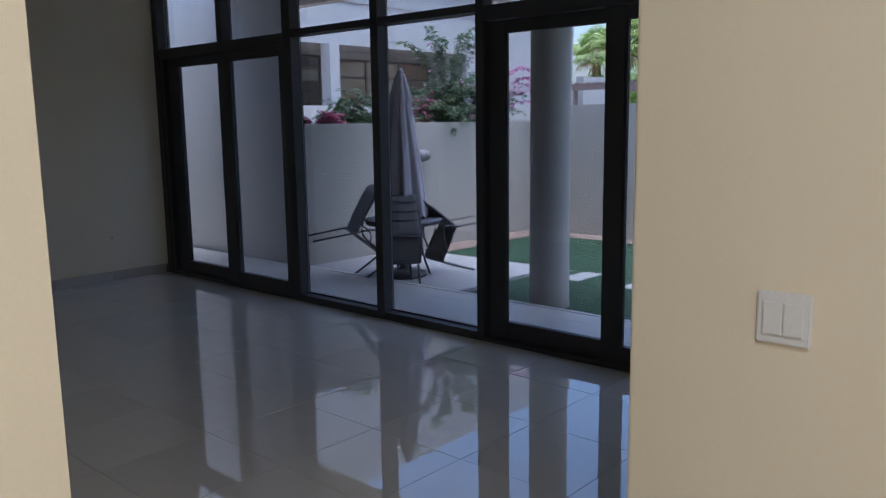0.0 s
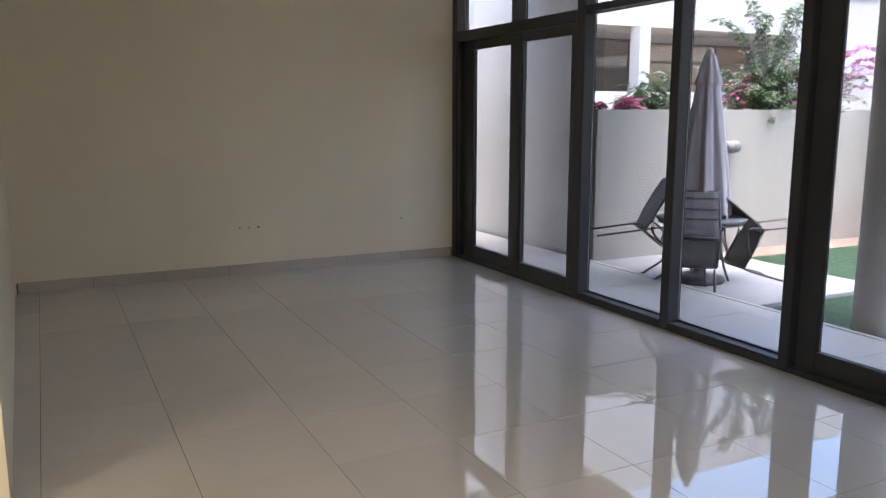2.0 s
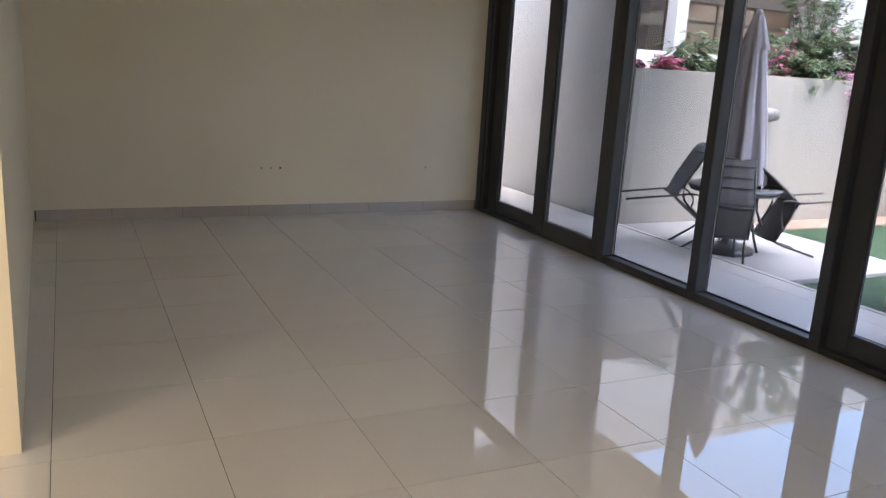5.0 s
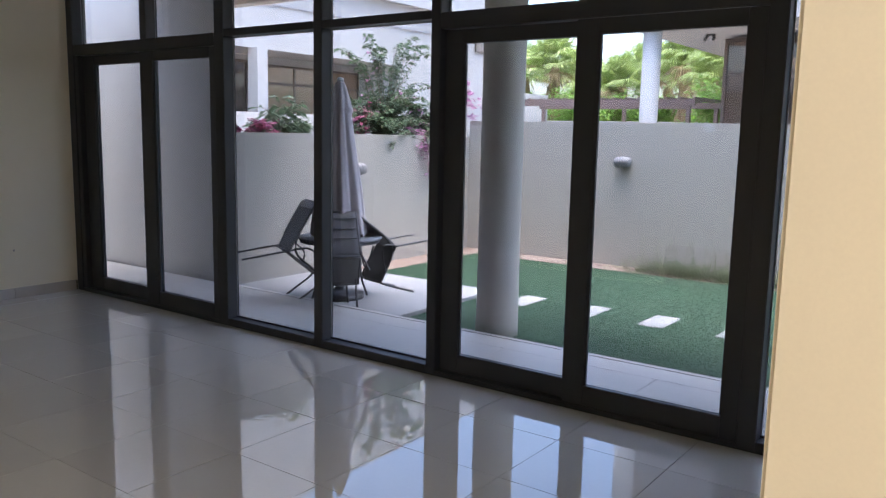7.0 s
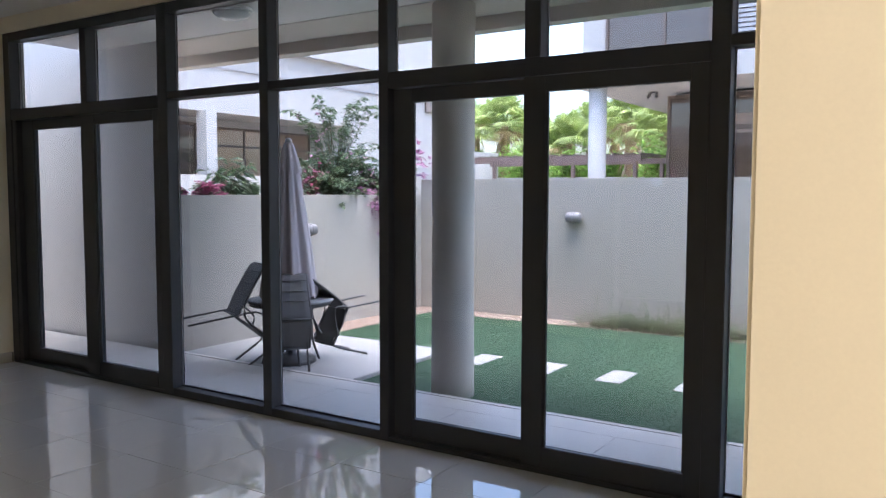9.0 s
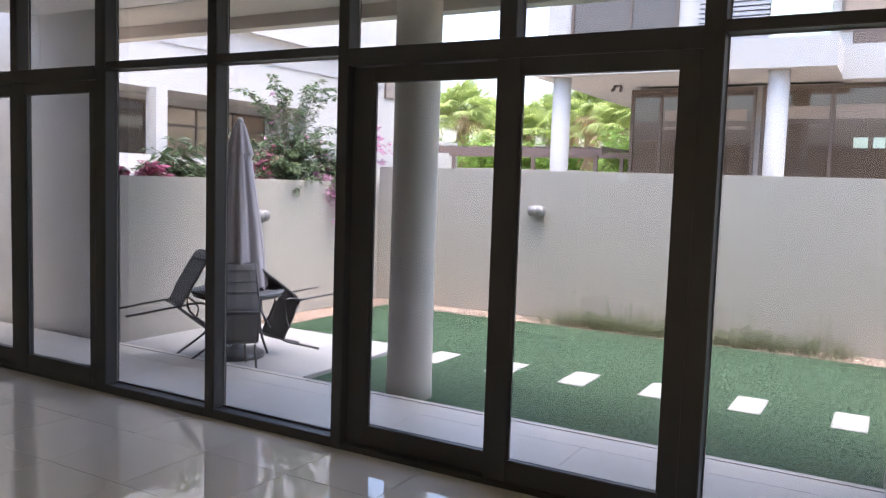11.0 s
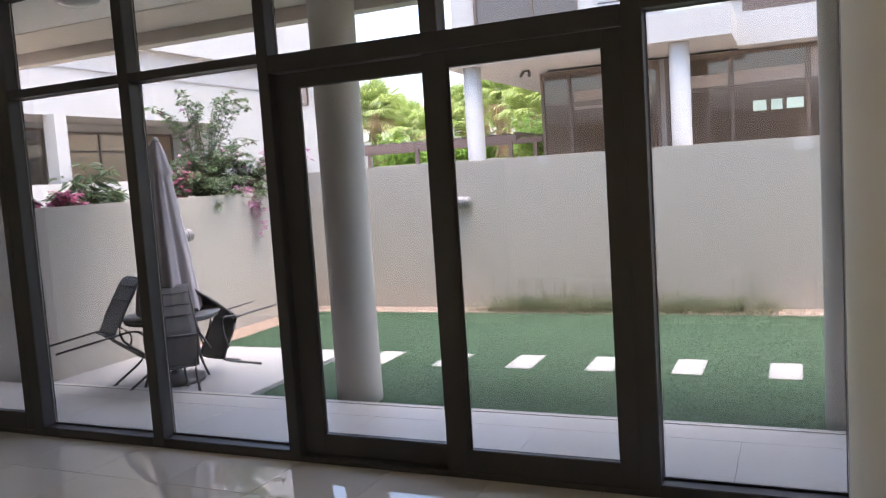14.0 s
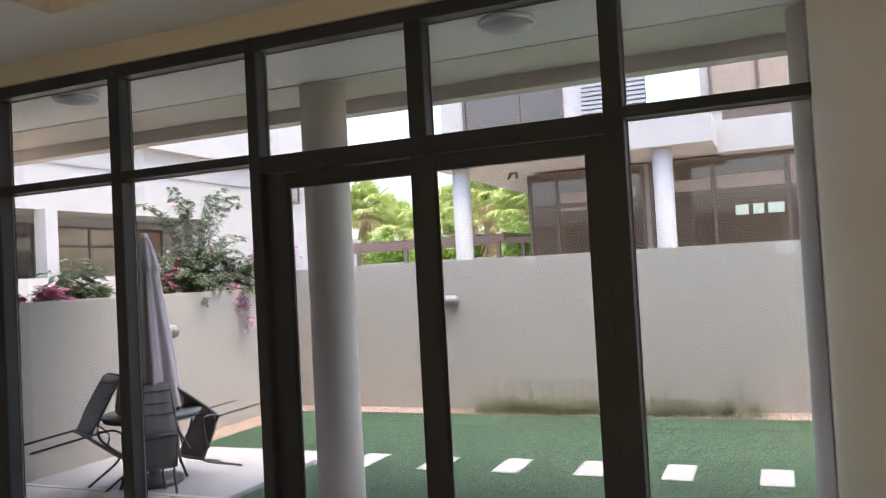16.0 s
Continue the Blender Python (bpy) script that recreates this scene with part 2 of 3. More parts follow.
structure(block("wall_west", CREAM, -0.2, 0, -7.6, 0, 0, H), "plain cream painted wall with tiled skirting", "wall")
rear = Shape()
for x0, x1, z0 in ((0, 4.35, 0), (4.35, 5.91, 2.1), (5.91, 7.227, 0)):
    k = len(rear.v)
    rear.box(x0, x1, YR - 0.2, YR, z0, H)
    rear.v[k:] = [(x, y + 0.0195 * x, z) for x, y, z in rear.v[k:]]     # the wall runs slightly askew
structure(rear.put("wall_south", CREAM), "cream painted wall with a doorway to the hall", "wall")
structure(block("wall_east", CREAM, XR, XR + 0.2, -2.93, 0, 0, H), "cream painted wall beside the glazing", "wall")
structure(block("wall_hall_north", CREAM, 7.308, 11.0, -3.13, -2.93, 0, H, 0.006), "cream painted wall with a light switch", "wall")
structure(block("wall_hall_east", CREAM, 11.0, 11.2, -7.6, -3.05, 0, H), "plain cream painted hall wall", "wall")
structure(block("wall_hall_south", CREAM, -0.2, 11.2, -7.8, -7.6, 0, H), "plain cream painted hall wall", "wall")
structure(block("wall_above_glazing", CREAM, 0, XR, -0.02, 0.2, 3.07, H), "cream painted strip of wall over the glazing", "wall")
structure(block("wall_outer", WHITE, XR + 0.2, 12, -3.05, 0.2, 0, 3.4), "white rendered outer wall", "wall")

ceil = Shape()
ceil.box(-0.2, 11.2, -0.57, 0.2, H, H + 0.25).box(-0.2, 3.5, -7.8, -0.57, H, H + 0.25)
ceil.box(6.7, 11.2, -7.8, -0.57, H, H + 0.25).box(3.5, 6.7, -7.8, -3.6, H, H + 0.25).box(3.5, 6.7, -3.6, -0.57, H + 0.12, H + 0.25)
structure(ceil.put("ceiling", CEIL), "white painted ceiling with a shallow recessed tray", "ceiling")
tray = Shape()
tray.box(3.5, 6.7, -0.582, -0.573, H, H + 0.118).box(3.503, 3.512, -3.6, -0.585, H, H + 0.118)
structure(tray.put("trim_tray", CREAM), "cream edge of the recessed ceiling tray", "trim")

floor = structure(block("floor", GROUT, -0.2, 11.2, -7.8, 0.14, -0.2, -0.0035), "polished beige porcelain floor tiles with dark joints", "floor")

# skirting of cut tiles
base = structure(block("baseboard", GROUT, 0.0, 0.006, YR + 0.012, -0.005, 0.0, 0.094), "grey tiled skirting with thin joints", "skirting")
y = -0.02
while y > YR + 0.05:
    y1 = max(y - 0.6, YR + 0.012)
    block("skirting_tile", SKIRT, 0.004, 0.014, y1 + 0.0012, y - 0.0012, 0.0, 0.098, 0.0015, base)
    y = y1


def hall_downlight(x, y):
    e = root("flush_light", x, y, H)
    Shape().lathe(0, 0, [(0.385, 0.0), (0.39, -0.03), (0.375, -0.036), (0.36, -0.03), (0.36, -0.004)], 40).put("rim", PLASTIC, e)
    return tagged(e, "large round white flush light on the hall ceiling", "ceiling light", "hall ceiling lights")


for hx, hy in ((8.7, -4.7), (5.6, -5.7), (9.6, -6.3)):
    hall_downlight(hx, hy)


# ---------------------------------------------------------------- glazing
Y0, Y1, YG = 0.0, 0.12, 0.1
glz = new("window_1")
structure(glz, "black aluminium glazed wall with sliding doors and top lights", "window")


def bar(name, x0, x1, z0, z1, y0=Y0, y1=Y1):
    return block(name, BLACK, x0, x1, y0, y1, z0, z1, 0.004, glz)


ZT, ZH = 2.335, 2.99
posts = ((0.0, 0.1), (2.2, 2.314), (3.314, 3.40), (4.375, 4.45), (6.445, 6.54))
for a, b in posts:
    bar("post", a, b, 0.0, 3.07)
bar("post", XR + 0.002, XR + 0.19, 0.0, 3.07)
for a, b in zip(posts, posts[1:] + ((XR, XR),)):
    x0, x1 = a[1], b[0]
    slider = x0 in (0.1, 4.45)
    bar("head_rail", x0, x1, ZH, 3.068)
    bar("transom", x0, x1, 2.27 if slider else ZT, 2.37 if slider else 2.39)
    bar("sill_rail", x0, x1, 0.0, 0.03 if slider else 0.06)
    if not slider:
        bar("sill_stop", x0, x1, 0.06, 0.072, YG - 0.016, YG + 0.004)
for a, b in ((1.19, 1.28), (5.411, 5.51)):
    bar("post", a, b, 2.37, ZH)


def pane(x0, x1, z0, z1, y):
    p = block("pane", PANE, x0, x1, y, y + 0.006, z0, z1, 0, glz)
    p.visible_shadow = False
    g = Shape()
    w = 0.007
    g.box(x0, x0 + w, y - 0.006, y - 0.001, z0, z1).box(x1 - w, x1, y - 0.006, y - 0.001, z0, z1)
    g.box(x0 + w, x1 - w, y - 0.006, y - 0.001, z0, z0 + w).box(x0 + w, x1 - w, y - 0.006, y - 0.001, z1 - w, z1)
    g.put("gasket", GASKET, glz)


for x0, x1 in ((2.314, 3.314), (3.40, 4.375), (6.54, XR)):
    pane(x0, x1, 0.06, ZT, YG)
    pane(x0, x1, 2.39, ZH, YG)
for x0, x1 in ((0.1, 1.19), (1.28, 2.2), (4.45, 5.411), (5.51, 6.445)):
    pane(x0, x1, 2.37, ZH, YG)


def sash(x0, x1, y, l, r, label):
    """A sliding door leaf: stiles, rails, pane, pull."""
    e = new("sliding_door")
    z0, z1 = 0.032, 2.266
    for nm, q in (("stile", (x0, x0 + l, z0, z1)), ("stile", (x1 - r, x1, z0, z1)),
                  ("bottom_rail", (x0 + l, x1 - r, z0, 0.155)), ("top_rail", (x0 + l, x1 - r, 2.18, z1))):
        block(nm, BLACK, q[0], q[1], y, y + 0.05, q[2], q[3], 0.004, e)
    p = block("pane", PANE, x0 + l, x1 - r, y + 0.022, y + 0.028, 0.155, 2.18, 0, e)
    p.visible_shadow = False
    b = Shape()
    w = 0.012
    b.box(x0 + l, x0 + l + w, y + 0.012, y + 0.021, 0.155, 2.18).box(x1 - r - w, x1 - r, y + 0.012, y + 0.021, 0.155, 2.18)
    b.put("glazing_bead", BLACK, e)
    return tagged(e, label, "sliding door", "sliding doors", "structure")


sash(0.16, 1.29, 0.062, 0.19, 0.11, "black aluminium sliding door leaf, closed")
sash(1.17, 2.2, 0.004, 0.19, 0.07, "black aluminium sliding door leaf, closed")
sash(4.45, 5.52, 0.062, 0.14, 0.10, "black aluminium sliding door leaf, closed")
sash(5.406, 6.445, 0.004, 0.137, 0.092, "black aluminium sliding door leaf, closed")
bar("jamb_liner", 0.1, 0.16, 0.03, 2.27, 0.01, 0.118)


# ---------------------------------------------------------------- terrace
structure(block("terrace", GROUT, -3.2, 12, 0.14, 1.14, -0.12, -0.005), "pale tiled terrace strip along the house", "terrace")
edge = structure(block("terrace_edge", PAVER, 0.84, 12, 1.14, 1.20, -0.12, 0.004, 0.004), "pale kerb along the terrace", "kerb")
pier = structure(block("wall_pier", SCREEN, -3.2, 0.79, 1.2, 1.27, -0.12, 3.5), "tall rendered screen wall at the terrace's end", "wall")
structure(block("wall_facade_side", SCREEN, -3.2, 0.0, 0.0, 0.2, -0.12, 3.5), "rendered house wall beside the glazing", "wall")
structure(block("terrace_ceiling", CEIL, -0.5, 12, 0.2, 1.3, 3.13, 3.5), "grey painted soffit over the terrace", "soffit")
structure(block("beam", COLUMN, -0.5, 12, 1.303, 1.96, 3.125, 3.5), "painted concrete beam on round columns", "beam")
structure(block("trim_fascia", COLUMN, -0.5, 12, 1.963, 2.14, 3.01, 3.52, 0.008), "painted downstand edge of the terrace roof", "fascia")
for cx in (4.02, 7.483):
    prof = [(0.183, -0.12), (0.178, 0.05), (0.175, 0.6), (0.174, 1.6), (0.175, 2.4), (0.176, 3.123)]
    c = Shape().lathe(cx, 1.46, prof, 48).put("round_column", COLUMN)
    tagged(c, "round rendered column with stained beige paint", "column", "terrace columns", "structure")


def dome_light(x, y):
    e = root("ceiling_light", x, y, 3.13)
    Shape().lathe(0, 0, [(0.17, 0.0), (0.175, -0.02), (0.165, -0.03)], 32).put("rim", PLASTIC, e)
    Shape().lathe(0, 0, [(0.16, -0.028), (0.15, -0.05), (0.115, -0.075), (0.06, -0.09), (0.01, -0.094)], 32).put("diffuser", DIFFUSER, e)
    return tagged(e, "round unlit dome light under the terrace soffit", "ceiling light", "terrace ceiling lights")


dome_light(5.77, 0.70)
dome_light(2.38, 0.62)


# ---------------------------------------------------------------- garden
structure(block("ground", GROUND, -900, 900, -900, 900, -0.6, -0.13), "flat sandy ground to the horizon", "ground")
structure(block("soil_bed", SOIL, 0.84, 12, 1.2, 5.62, -0.128, -0.075), "sandy soil strip along the garden walls", "soil")
pad = structure(block("concrete_pad", CONC, 0.85, 3.08, 1.205, 2.9, -0.12, -0.028, 0.006), "pale concrete pad under the table", "paving")

lawn = structure(new("lawn"), "bright green artificial turf with a ragged edge", "lawn")
tb = Shape()
tb.box(3.085, 12, 1.205, 5.13, -0.12, -0.062).box(1.32, 3.085, 2.905, 5.13, -0.12, -0.062)
tb.put("turf", TURF, lawn)
rng = random.Random(4)
gr = Shape()
stones = [(3.04, 2.53), (3.40, 2.53), (4.12, 2.53), (4.81, 2.56), (5.51, 2.58), (6.215, 2.58), (6.94, 2.55), (7.64, 2.55)]
SW, SD = 0.25, 0.51


def on_stone(x, y):
    return any(a + 0.010 < x < a + SW - 0.010 and b + 0.012 < y < b + SD - 0.008 for a, b in stones)


made = 0
while made < 250000:
    x, yy = rng.uniform(1.30, 8.4), rng.uniform(1.2, 5.15)
    if (x < 3.07 + 0.03 * rng.random() and yy < 2.89 + 0.03 * rng.random()) or on_stone(x, yy):
        continue
    a, h = rng.uniform(0, math.tau), rng.uniform(0.006, 0.011)
    w = 0.0024
    dx, dy = math.cos(a) * w, math.sin(a) * w
    lx, ly = rng.gauss(0, 0.02), rng.gauss(0, 0.02)
    gr.add([(x - dx, yy - dy, -0.063), (x + dx, yy + dy, -0.063), (x + lx, yy + ly, -0.063 + h)], [(0, 1, 2)])
    made += 1
tagged(gr.put("grass", BLADE, lawn), "short green artificial grass blades", kind="stuff")

for k, (a, b) in enumerate(stones):
    s = block("stepping_stone", STONE, a, a + SW, b, b + SD, -0.12, -0.060, 0.004)
    tagged(s, "white rectangular stepping stone set in the turf", "stepping stone", "stepping stones across the lawn")

structure(block("wall_garden_west", RENDER, 0.64, 0.84, 1.275, 5.8, -0.13, 1.58, 0.008), "beige rendered garden wall with plants above", "wall")
structure(block("wall_garden_north", RENDER, 0.84, 12, 5.62, 5.82, -0.13, 1.80, 0.008), "beige rendered garden wall with a rough top", "wall")
structure(block("wall_garden_east", RENDER, 12.0, 12.2, 0.2, 5.82, -0.13, 1.80), "beige rendered garden wall", "wall")



def paint_patch(x, z, r, seed):
    """An irregular daub of lighter paint on the garden wall."""
    q = random.Random(seed)
    n = 20
    ring = [(x + r * (0.8 + 0.3 * q.random()) * math.cos(math.tau * i / n), z + 0.8 * r * (0.8 + 0.3 * q.random()) * math.sin(math.tau * i / n)) for i in range(n)]
    sh = Shape()
    sh.add([(a, 5.6165, min(b, 1.79)) for a, b in ring] + [(a, 5.622, min(b, 1.79)) for a, b in ring],
           [tuple(range(n))] + [(i, (i + 1) % n, n + (i + 1) % n, n + i) for i in range(n)])
    return tagged(sh.put("trim_patch", PATCH), "pale touched-up paint patch on the garden wall", "paint patch", "wall patches", "structure")


paint_patch(4.36, 1.745, 0.075, 1)
paint_patch(7.25, 1.72, 0.11, 2)

# gravel
gv = Shape()
rng = random.Random(8)
for i in range(4200):
    if i < 1900:
        x, yy = rng.uniform(0.86, 1.34), rng.uniform(2.9, 5.5)
    else:
        x, yy = rng.uniform(0.9, 8.4), rng.uniform(5.14, 5.6)
    r = rng.uniform(0.008, 0.026)
    q = [(x + r * rng.uniform(.7, 1.2) * sx, yy + r * rng.uniform(.7, 1.2) * sy, -0.075 + r * rng.uniform(.5, 1) * sz)
         for sx, sy, sz in ((1, 0, 0), (-1, 0, 0), (0, 1, 0), (0, -1, 0), (0, 0, 1), (0, 0, -1))]
    gv.add(q, [(0, 2, 4), (2, 1, 4), (1, 3, 4), (3, 0, 4), (2, 0, 5), (1, 2, 5), (3, 1, 5), (0, 3, 5)])
tagged(gv.put("gravel", GRAVEL), "loose reddish gravel along the garden walls", "gravel", kind="stuff")

# weeds and dry litter by the wall
wd = Shape()
rng = random.Random(21)
for i in range(900):
    x = rng.choice((rng.gauss(4.2, .35), rng.gauss(5.0, 0.45), rng.gauss(6.2, 0.45), rng.uniform(3.5, 7.0)))
    if not 3.3 < x < 7.2:
        continue
    yy = rng.uniform(5.2, 5.58)
    h = rng.uniform(0.05, 0.2) if rng.random() < 0.95 else rng.uniform(0.25, 0.5)
    top = (x + rng.gauss(0, 0.06), min(5.6, yy + rng.gauss(0, 0.04)), -0.07 + h)
    wd.tube([(x, yy, -0.08), ((x + top[0]) / 2 + rng.gauss(0, .01), yy, -0.07 + h * .55), top], 0.0025, 3, 0.001)
    for k in range(int(5 + h * 40)):
        u = rng.uniform(0.15, 1)
        p = Vector((x, yy, -0.08)).lerp(Vector(top), u)
        a = rng.uniform(0, math.tau)
        al = Vector((math.cos(a), math.sin(a), rng.uniform(-.2, .6))).normalized()
        wd.leaf(p, al, Vector((-math.sin(a), math.cos(a), 0)), rng.uniform(.02, .055), rng.uniform(.008, .02), .2)
for i in range(260):
    x, yy, a = rng.uniform(3.2, 7.3), rng.uniform(5.08, 5.4), rng.uniform(0, math.tau)
    wd.leaf((x, yy, -0.05), Vector((math.cos(a), math.sin(a), .1)), Vector((-math.sin(a), math.cos(a), .2)), .05, .02)
for i in range(34):
    x, yy, a = rng.uniform(2.0, 7.3), rng.uniform(3.2, 5.1), rng.uniform(0, math.tau)
    wd.leaf((x, yy, -0.045), Vector((math.cos(a), math.sin(a), .1)), Vector((-math.sin(a), math.cos(a), .2)), .05, .018)
tagged(wd.put("weeds", WEED), "thin dry weeds growing along the wall foot", "weeds", kind="stuff")


def bulkhead_lamp(x, y, z, turn):
    """Tubular wall lamp with a steel mount and a dark cap."""
    e = root("wall_lamp", x, y, z)
    e.rotation_euler = (0, 0, turn)
    s = Shape().lathe(0, 0, [(0.05, 0), (0.055, 0.006), (0.055, 0.03), (0.04, 0.035)], 20)
    s.v = [(a, -c, b) for a, b, c in s.v]
    s.put("mount", STEEL, e)
    for sgn in (-1, 1):
        s = Shape().lathe(0, 0, [(0.02, -0.112), (0.05, -0.104), (0.068, -0.08), (0.072, -0.03), (0.072, -0.006)], 24)
        s.v = [(sgn * c, -0.08 + a, b) for a, b, c in s.v]
        s.put("lens", LAMPGLASS, e)
    s = Shape().lathe(0, 0, [(0.076, -0.0055), (0.079, -0.003), (0.079, 0.003), (0.076, 0.0055)], 24)
    s.v = [(c * 2.2, -0.08 + a, b) for a, b, c in s.v]
    s.put("band", STEEL, e)
    return tagged(e, "grey metal barrel wall lamp on the garden wall", "wall lamp", "garden wall lamps")


bulkhead_lamp(3.30, 5.62, 1.29, 0)
bulkhead_lamp(0.84, 3.13, 1.16, radians(90))


# ---------------------------------------------------------------- table, chairs, parasol
TC = Vector((2.105, 1.552, -0.028))
RT = Vector((0.722, 0.692, 0))      # across the view of the set
DT = Vector((0.692, -0.722, 0))     # towards the house


def garden_table():
    e = root("garden_table", *TC)
    Shape().lathe(0, 0, [(0.06, 0.585), (0.385, 0.585), (0.408, 0.59), (0.415, 0.602), (0.41, 0.613), (0.395, 0.617), (0.06, 0.617)], 40).put("top", TABLE, e)
    Shape().lathe(0, 0, [(0.385, 0.560), (0.393, 0.562), (0.393, 0.582), (0.385, 0.584)], 40).put("rim", METAL, e)
    for k in range(4):
        a = radians(60 + 90 * k)
        c, s = math.cos(a), math.sin(a)
        pts = [(r * c, r * s, z) for r, z in ((0.36, 0.575), (0.30, 0.568), (0.235, 0.54), (0.20, 0.48), (0.195, 0.40), (0.205, 0.28), (0.235, 0.14), (0.285, 0.0))]
        Shape().tube(pts, 0.012, 8).put("leg", METAL, e)
    return tagged(e, "round grey metal garden table with bent legs", "table")


garden_table()


def rounded(pts, n=5):
    """The corners of a bent bar turned into short arcs."""
    pts = [Vector(p) for p in pts]
    out = [pts[0]]
    for a, b, c in zip(pts, pts[1:], pts[2:]):
        k0, k1 = b.lerp(a, 0.35), b.lerp(c, 0.35)
        for i in range(n):
            u = i / (n - 1)
            out.append(k0.lerp(b, u).lerp(b.lerp(k1, u), u))
    return out + [pts[-1]]


def sling_chair(centre, angle, T, S, foot, rise, group="chairs tipped against the table"):
    """A sling chair tipped forward so that its back leans on the table; x is outward from the table."""
    e = root("garden_chair", centre[0], centre[1], TC.z)
    e.rotation_euler = (0, 0, angle)
    E = (0.625, 0.515)
    hw = 0.185

    def cloth(name, prof, sag):
        """Stretched fabric between the side rails, slightly hollow, with thickness."""
        s, n, m = Shape(), len(prof), 7
        for off in (0.0, 0.009):
            for u, z in prof:
                for k in range(m):
                    y = -hw + 2 * hw * k / (m - 1)
                    d = off - sag * (1 - (y / hw) ** 2)
                    s.v.append((u + d * 0.8, y, z + d * 0.5))
        h = n * m
        for i in range(n - 1):
            for k in range(m - 1):
                q = i * m + k
                s.f += [(q, q + 1, q + m + 1, q + m), (h + q + m, h + q + m + 1, h + q + 1, h + q)]
            q = i * m
            s.f += [(q, q + m, h + q + m, h + q), (q + m - 1, h + q + m - 1, h + q + 2 * m - 1, q + 2 * m - 1)]
        for k in range(m - 1):
            q = (n - 1) * m + k
            s.f += [(k, h + k, h + k + 1, k + 1), (q, q + 1, h + q + 1, h + q)]
        s.s = [True] * len(s.f)
        s.put(name, SLING, e)

    P = lambda a, b, u: (a[0] + (b[0] - a[0]) * u, a[1] + (b[1] - a[1]) * u)
    bow = (E[0] + 0.006, E[1] - 0.03)
    back = [(T[0] - 0.035, T[1] + 0.012), T] + [P(T, E, u) for u in (0.25, 0.5, 0.75, 0.93)] + [bow]
    base = [bow, P(bow, S, 0.08), P(bow, S, 0.35), P(bow, S, 0.65), S]
    cloth("backrest", back, 0.012)
    cloth("seat", base, 0.02)
    for u in (0.12, 0.38, 0.62):
        x, z = P(T, E, u)
        Shape().tube([(x + 0.009, -hw, z + 0.006), (x + 0.004, 0, z + 0.003), (x + 0.009, hw, z + 0.006)], 0.005, 6).put("seam", SLING, e)
    for sgn in (-1, 1):
        yy = sgn * (hw + 0.006)
        rail = rounded([(T[0] - 0.04, yy, T[1] + 0.014), (T[0] + 0.01, yy, T[1] - 0.01), (E[0] + 0.014, yy, E[1] - 0.01), (S[0], yy, S[1])])
        Shape().tube(rail, 0.011, 8).put("side_rail", METAL, e)
        Shape().tube([(0.50, yy + sgn * 0.012, E[1] + 0.012), (0.66, yy + sgn * 0.012, E[1] - 0.008), (1.10, yy + sgn * 0.012, E[1] + rise)], 0.0095, 8).put("front_leg", METAL, e)
        yl = yy - sgn * 0.02
        Shape().tube(rounded([(S[0] + 0.03, yl, S[1] + 0.06), (S[0] - 0.01, yl, S[1] - 0.015), (foot, yl, 0.010)]), 0.011, 8).put("back_leg", METAL, e)
        ya = yy + sgn * 0.022
        ax, az = P(bow, S, 0.72)
        arm = rounded([(0.60, ya, E[1] + 0.005), (0.45, ya, E[1] + 0.015), (ax - 0.04, ya, az + 0.13), (ax, ya, az)])
        Shape().tube(arm, 0.009, 8).put("armrest", METAL, e)
    Shape().tube([(T[0] - 0.04, -hw, T[1] + 0.014), (T[0] - 0.04, hw, T[1] + 0.014)], 0.011, 8).put("top_rail", METAL, e)
    Shape().tube([(S[0], -hw, S[1]), (S[0], hw, S[1])], 0.011, 8).put("seat_rail", METAL, e)
    Shape().tube([(E[0] + 0.022, -hw - 0.01, E[1] - 0.015), (E[0] + 0.022, hw + 0.01, E[1] - 0.015)], 0.009, 8).put("cross_bar", METAL, e)
    return tagged(e, "grey sling garden chair tipped against the table", "chair", group)


ang = lambda v: math.atan2(v.y, v.x)
for vec, shift, top, low, foot, rise in ((DT * 1.0 + RT * 0.12, -RT * 0.08 - DT * 0.06, (0.34, 0.86), (0.50, 0.21), 0.60, -0.065),
                                         (-RT * 1.0 + DT * 0.40, RT * 0.05 - DT * 0.14, (0.385, 0.94), (0.28, 0.215), 0.56, -0.065),
                                         (RT * 1.0 - DT * 0.55, DT * 0.06 - RT * 0.08, (0.19, 0.84), (0.45, 0.15), 0.86, 0.03)):
    sling_chair(TC + shift, ang(vec), top, low, foot, rise)


